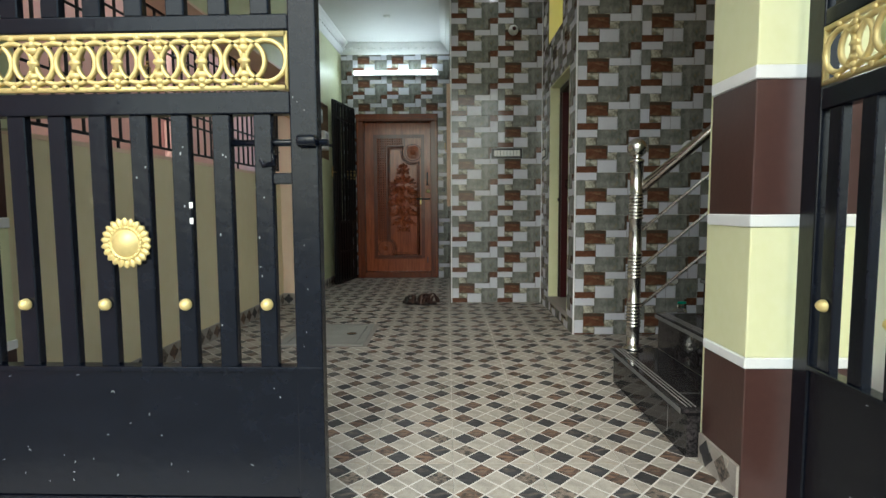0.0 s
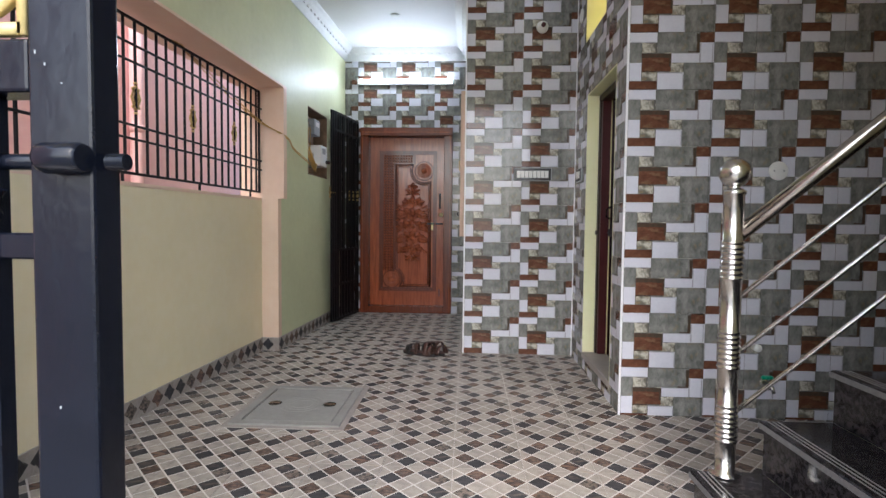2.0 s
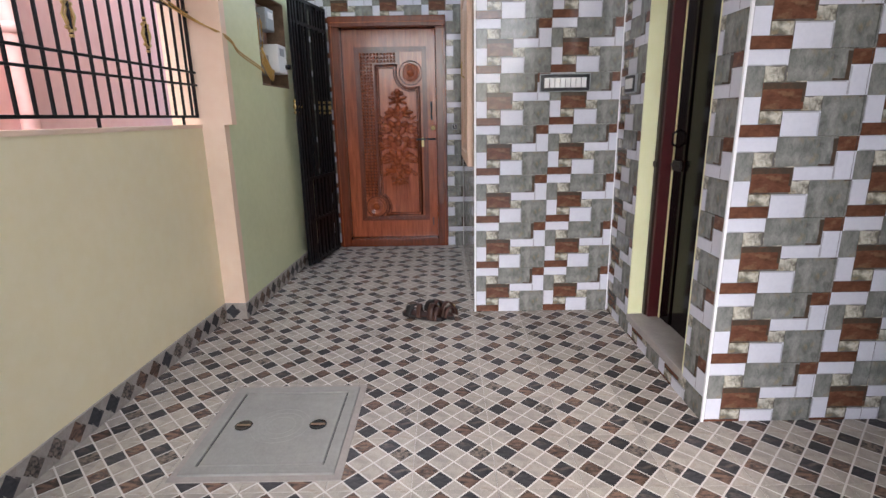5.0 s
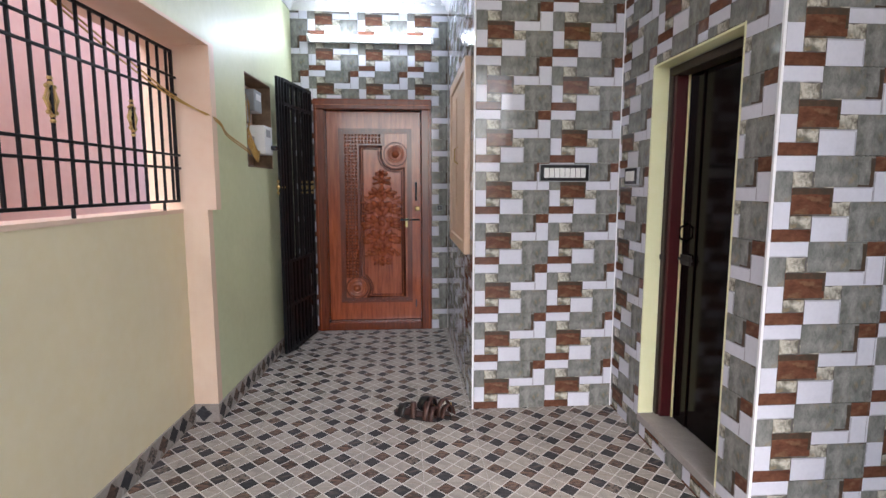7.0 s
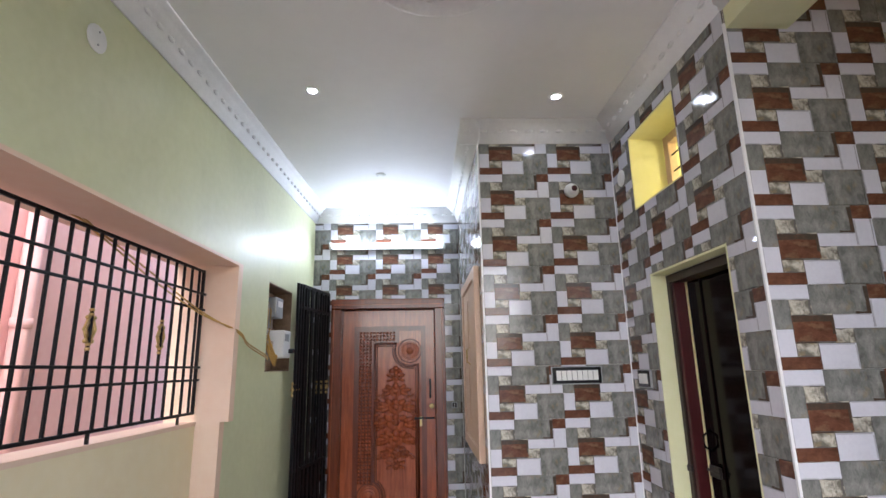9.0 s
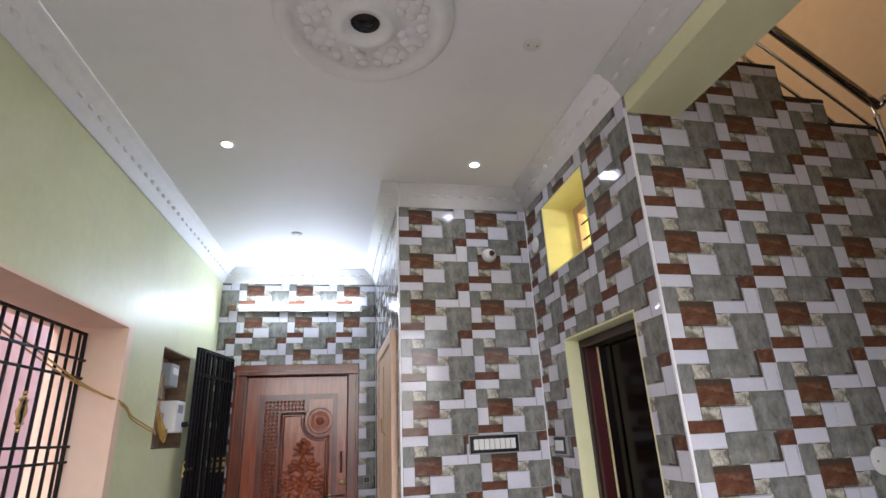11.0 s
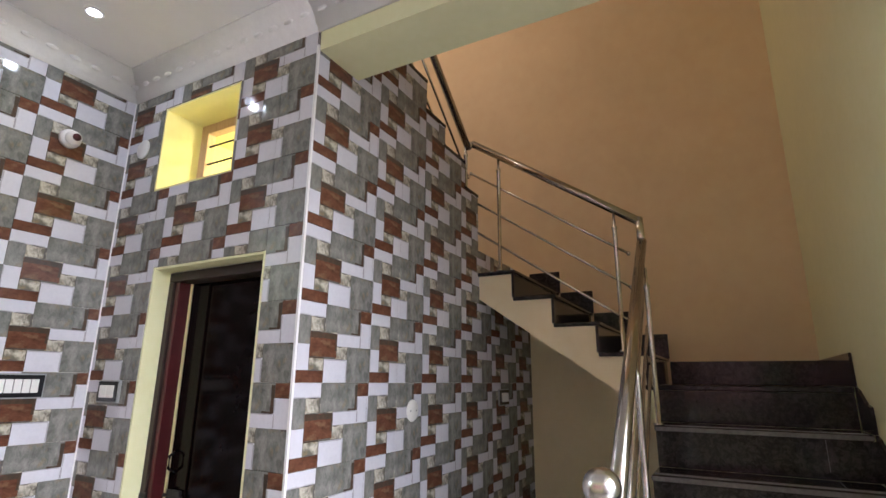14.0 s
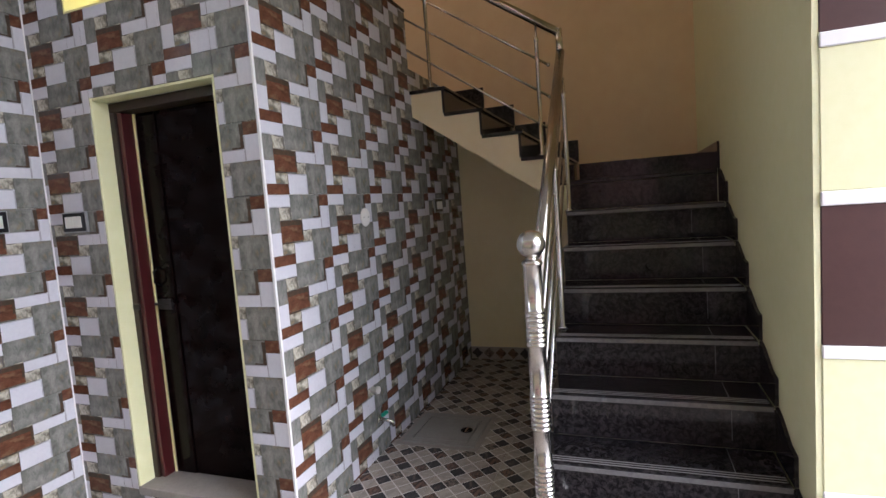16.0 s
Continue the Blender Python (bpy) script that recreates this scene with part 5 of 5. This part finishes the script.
def wall_tile(u0, u1, v0, v1):
    key = tuple(round(v, 3) for v in (u0, u1, v0, v1))
    if key in tile_meshes:
        return tile_meshes[key]
    bm = bmesh.new()
    base = lambda u, v, h: (u, -h, v)
    g = 0.0007
    slab(bm, [(u0 + g, v0 + g), (u1 - g, v0 + g), (u1 - g, v1 - g), (u0 + g, v1 - g)], 0.0, 0.0058, 4, base)
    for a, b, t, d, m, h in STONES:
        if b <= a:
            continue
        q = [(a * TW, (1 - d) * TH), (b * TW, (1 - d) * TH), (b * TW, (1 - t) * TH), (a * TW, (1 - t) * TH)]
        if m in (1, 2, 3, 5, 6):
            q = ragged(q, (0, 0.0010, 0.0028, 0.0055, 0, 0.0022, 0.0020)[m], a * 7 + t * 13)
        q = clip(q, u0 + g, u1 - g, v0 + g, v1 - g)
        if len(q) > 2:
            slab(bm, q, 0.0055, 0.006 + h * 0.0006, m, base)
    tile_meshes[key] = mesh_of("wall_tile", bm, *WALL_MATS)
    return tile_meshes[key]


def lay_wall(parent, rects, m, u_start, v_start):
    """Lays tiles over rectangles (u0, u1, v0, v1) of a wall; m carries (u, out, v) into the world."""
    for x0, x1, z0, z1 in rects:
        for i in range(math.floor((x0 - u_start) / TW + 1e-6), math.ceil((x1 - u_start) / TW - 1e-6)):
            for j in range(math.floor((z0 - v_start) / TH + 1e-6), math.ceil((z1 - v_start) / TH - 1e-6)):
                ou, ov = u_start + i * TW, v_start + j * TH
                u0, u1, v0, v1 = max(x0 - ou, 0), min(x1 - ou, TW), max(z0 - ov, 0), min(z1 - ov, TH)
                if u1 - u0 < 0.004 or v1 - v0 < 0.004:
                    continue
                o = new("wall_tile", wall_tile(u0, u1, v0, v1))
                o.parent = parent
                o.matrix_local = m @ Matrix.Translation((ou, 0, ov))


TOP = ZC - 0.10
lay_wall(wall_pier, [(0.002, XB - XPI - 0.010, 0.0, TOP)], Matrix.Translation((XPI, YP, 0)), 0.0, 0.0)
side = Matrix.Rotation(radians(-90), 4, "Z")
lay_wall(wall_pier, [(0.010, YB - YP, 0.0, TOP)], Matrix.Translation((XPI, YB, 0)) @ side, (YB - YP) % TW - TW, 0.0)
lay_wall(wall_north, rects_around(0, XPI - XL - 0.010, 0.0, TOP, [(F0 - XL - 0.001, F1 - XL + 0.001, -1, 2.13)]), Matrix.Translation((XL, YB, 0)), -0.10, 0.0)
holes = [(YP - BD[1], YP - BD[0], BD[2] - 0.032, BD[3]), (YP - VT[1], YP - VT[0], VT[2], VT[3])]
lay_wall(wall_bath, rects_around(0.010, YP - YS, 0.0, TOP, holes), Matrix.Translation((XB, YP, 0)) @ side, (YP - YS) % TW - TW, -0.0335)
rects, prev = [], XE
for i, (x, z) in enumerate(STEPS3[:7]):
    rects.append((max(x, XB + 0.0) - XB, prev - XB, 0.0, z if i else 2.28))
    prev = max(x, XB)
rects[-1] = (0.002, rects[-1][1], 0.0, 2.99)
lay_wall(wall_stair, rects, Matrix.Translation((XB, YS, 0)), 0.0, -0.0335)

# floor tiles: a lattice of diamonds printed on each
FT = 0.2985
CELLS = {(1, 2): 2, (1, 4): 1, (2, 1): 1, (2, 5): 3, (4, 1): 2, (4, 5): 1, (5, 2): 1, (5, 4): 2}
FLOOR_MATS = (F_LIGHT, F_DARK, F_BROWN, F_MIX, F_GROUT)
floor_meshes = {}


def floor_tile(u0, u1, v0, v1, turn):
    key = (*(round(v, 3) for v in (u0, u1, v0, v1)), turn)
    if key in floor_meshes:
        return floor_meshes[key]
    bm = bmesh.new()
    base = lambda u, v, h: (u, v, h)
    g = 0.0006
    slab(bm, [(u0 + g, v0 + g), (u1 - g, v0 + g), (u1 - g, v1 - g), (u0 + g, v1 - g)], -0.0055, -0.001, 4, base)
    d = FT / 6
    for r in range(7):
        for c in range(7):
            if (r + c) % 2 == 0:
                continue
            rr, cc2 = (6 - r, 6 - c) if turn else (r, c)
            w = d - 0.0042
            q = [(c * d - w, FT - r * d), (c * d, FT - r * d - w), (c * d + w, FT - r * d), (c * d, FT - r * d + w)]
            q = clip(q, u0 + g, u1 - g, v0 + g, v1 - g)
            if len(q) > 2:
                slab(bm, q, -0.0012, 0.0, CELLS.get((rr, cc2), 0), base)
    floor_meshes[key] = mesh_of("floor_tile", bm, *FLOOR_MATS)
    return floor_meshes[key]


rng = random.Random(9)
for x0, x1, y0, y1 in ((-1.54, XB, 1.45, 5.03), (-1.24, XPI, 5.03, YB), (XB, XE, 2.60, YS)):
    for i in range(math.floor((x0 - 0.262) / FT + 1e-6), math.ceil((x1 - 0.262) / FT - 1e-6)):
        for j in range(math.floor((y0 - 3.365) / FT + 1e-6), math.ceil((y1 - 3.365) / FT - 1e-6)):
            ou, ov = 0.262 + i * FT, 3.365 + j * FT
            u0, u1, v0, v1 = max(x0 - ou, 0), min(x1 - ou, FT), max(y0 - ov, 0), min(y1 - ov, FT)
            if u1 - u0 < 0.004 or v1 - v0 < 0.004:
                continue
            o = new("floor_tile", floor_tile(u0, u1, v0, v1, rng.random() < 0.3))
            o.parent = floor
            o.matrix_local = Matrix.Translation((ou, ov, 0))

# tiled skirting along the left wall
SK = 0.105


def skirting(name, m, length):
    bm = bmesh.new()
    box(bm, 0, -0.009, 0, length, -0.0001, SK)
    ob = structure(name, bm, SKIRT, "dark diamond tile skirting at the foot of the wall", "baseboard")
    ob.matrix_basis = m
    w = 0.105
    shapes = []
    for mat in (F_DARK, F_BROWN, F_MIX):
        b1 = bmesh.new()
        slab(b1, [(0.004, SK / 2), (w / 2, 0.004), (w - 0.004, SK / 2), (w / 2, SK - 0.004)], 0.0092, 0.0105, 0, lambda u, v, h: (u, -h, v))
        shapes.append(mesh_of("skirting_tile", b1, mat))
    b1 = bmesh.new()
    slab(b1, [(0.010, 0.002), (w / 2 - 0.003, 0.002), (w / 2 * 0.5, SK / 2 - 0.010)], 0.0092, 0.0105, 0, lambda u, v, h: (u, -h, v))
    slab(b1, [(w / 2 + 0.003, SK - 0.002), (w - 0.010, SK - 0.002), (w * 0.75, SK / 2 + 0.010)], 0.0092, 0.0105, 0, lambda u, v, h: (u, -h, v))
    tri = mesh_of("skirting_tile", b1, F_LIGHT)
    for k in range(int(length / w)):
        o = new("skirting_tile", shapes[(k * 5 + k // 3) % 3])
        o.parent, o.location = ob, (k * w, 0, 0)
        o = new("skirting_tile", tri)
        o.parent, o.location = ob, (k * w, 0, 0)


right = Matrix.Rotation(radians(90), 4, "Z")
skirting("baseboard_parapet", LEFT @ Matrix.Translation((XP, 1.92, 0)) @ right, WIN1 - 0.06 - 1.92)
skirting("baseboard_left", LEFT @ Matrix.Translation((XL + 0.004, WIN1 - 0.075, 0)) @ right, YB - WIN1 + 0.06)
skirting("baseboard_pillar", Matrix.Translation((1.148, 1.89, 0)) @ Matrix.Rotation(radians(-90), 4, "Z"), 0.24)
skirting("baseboard_under_stair", Matrix.Translation((XE - 0.004, YS - 0.01, 0)) @ Matrix.Rotation(radians(-90), 4, "Z"), 0.95)
skirting("baseboard_return", LEFT @ Matrix.Translation((XP, WIN1 - 0.062, 0)), XL + 0.004 - XP)
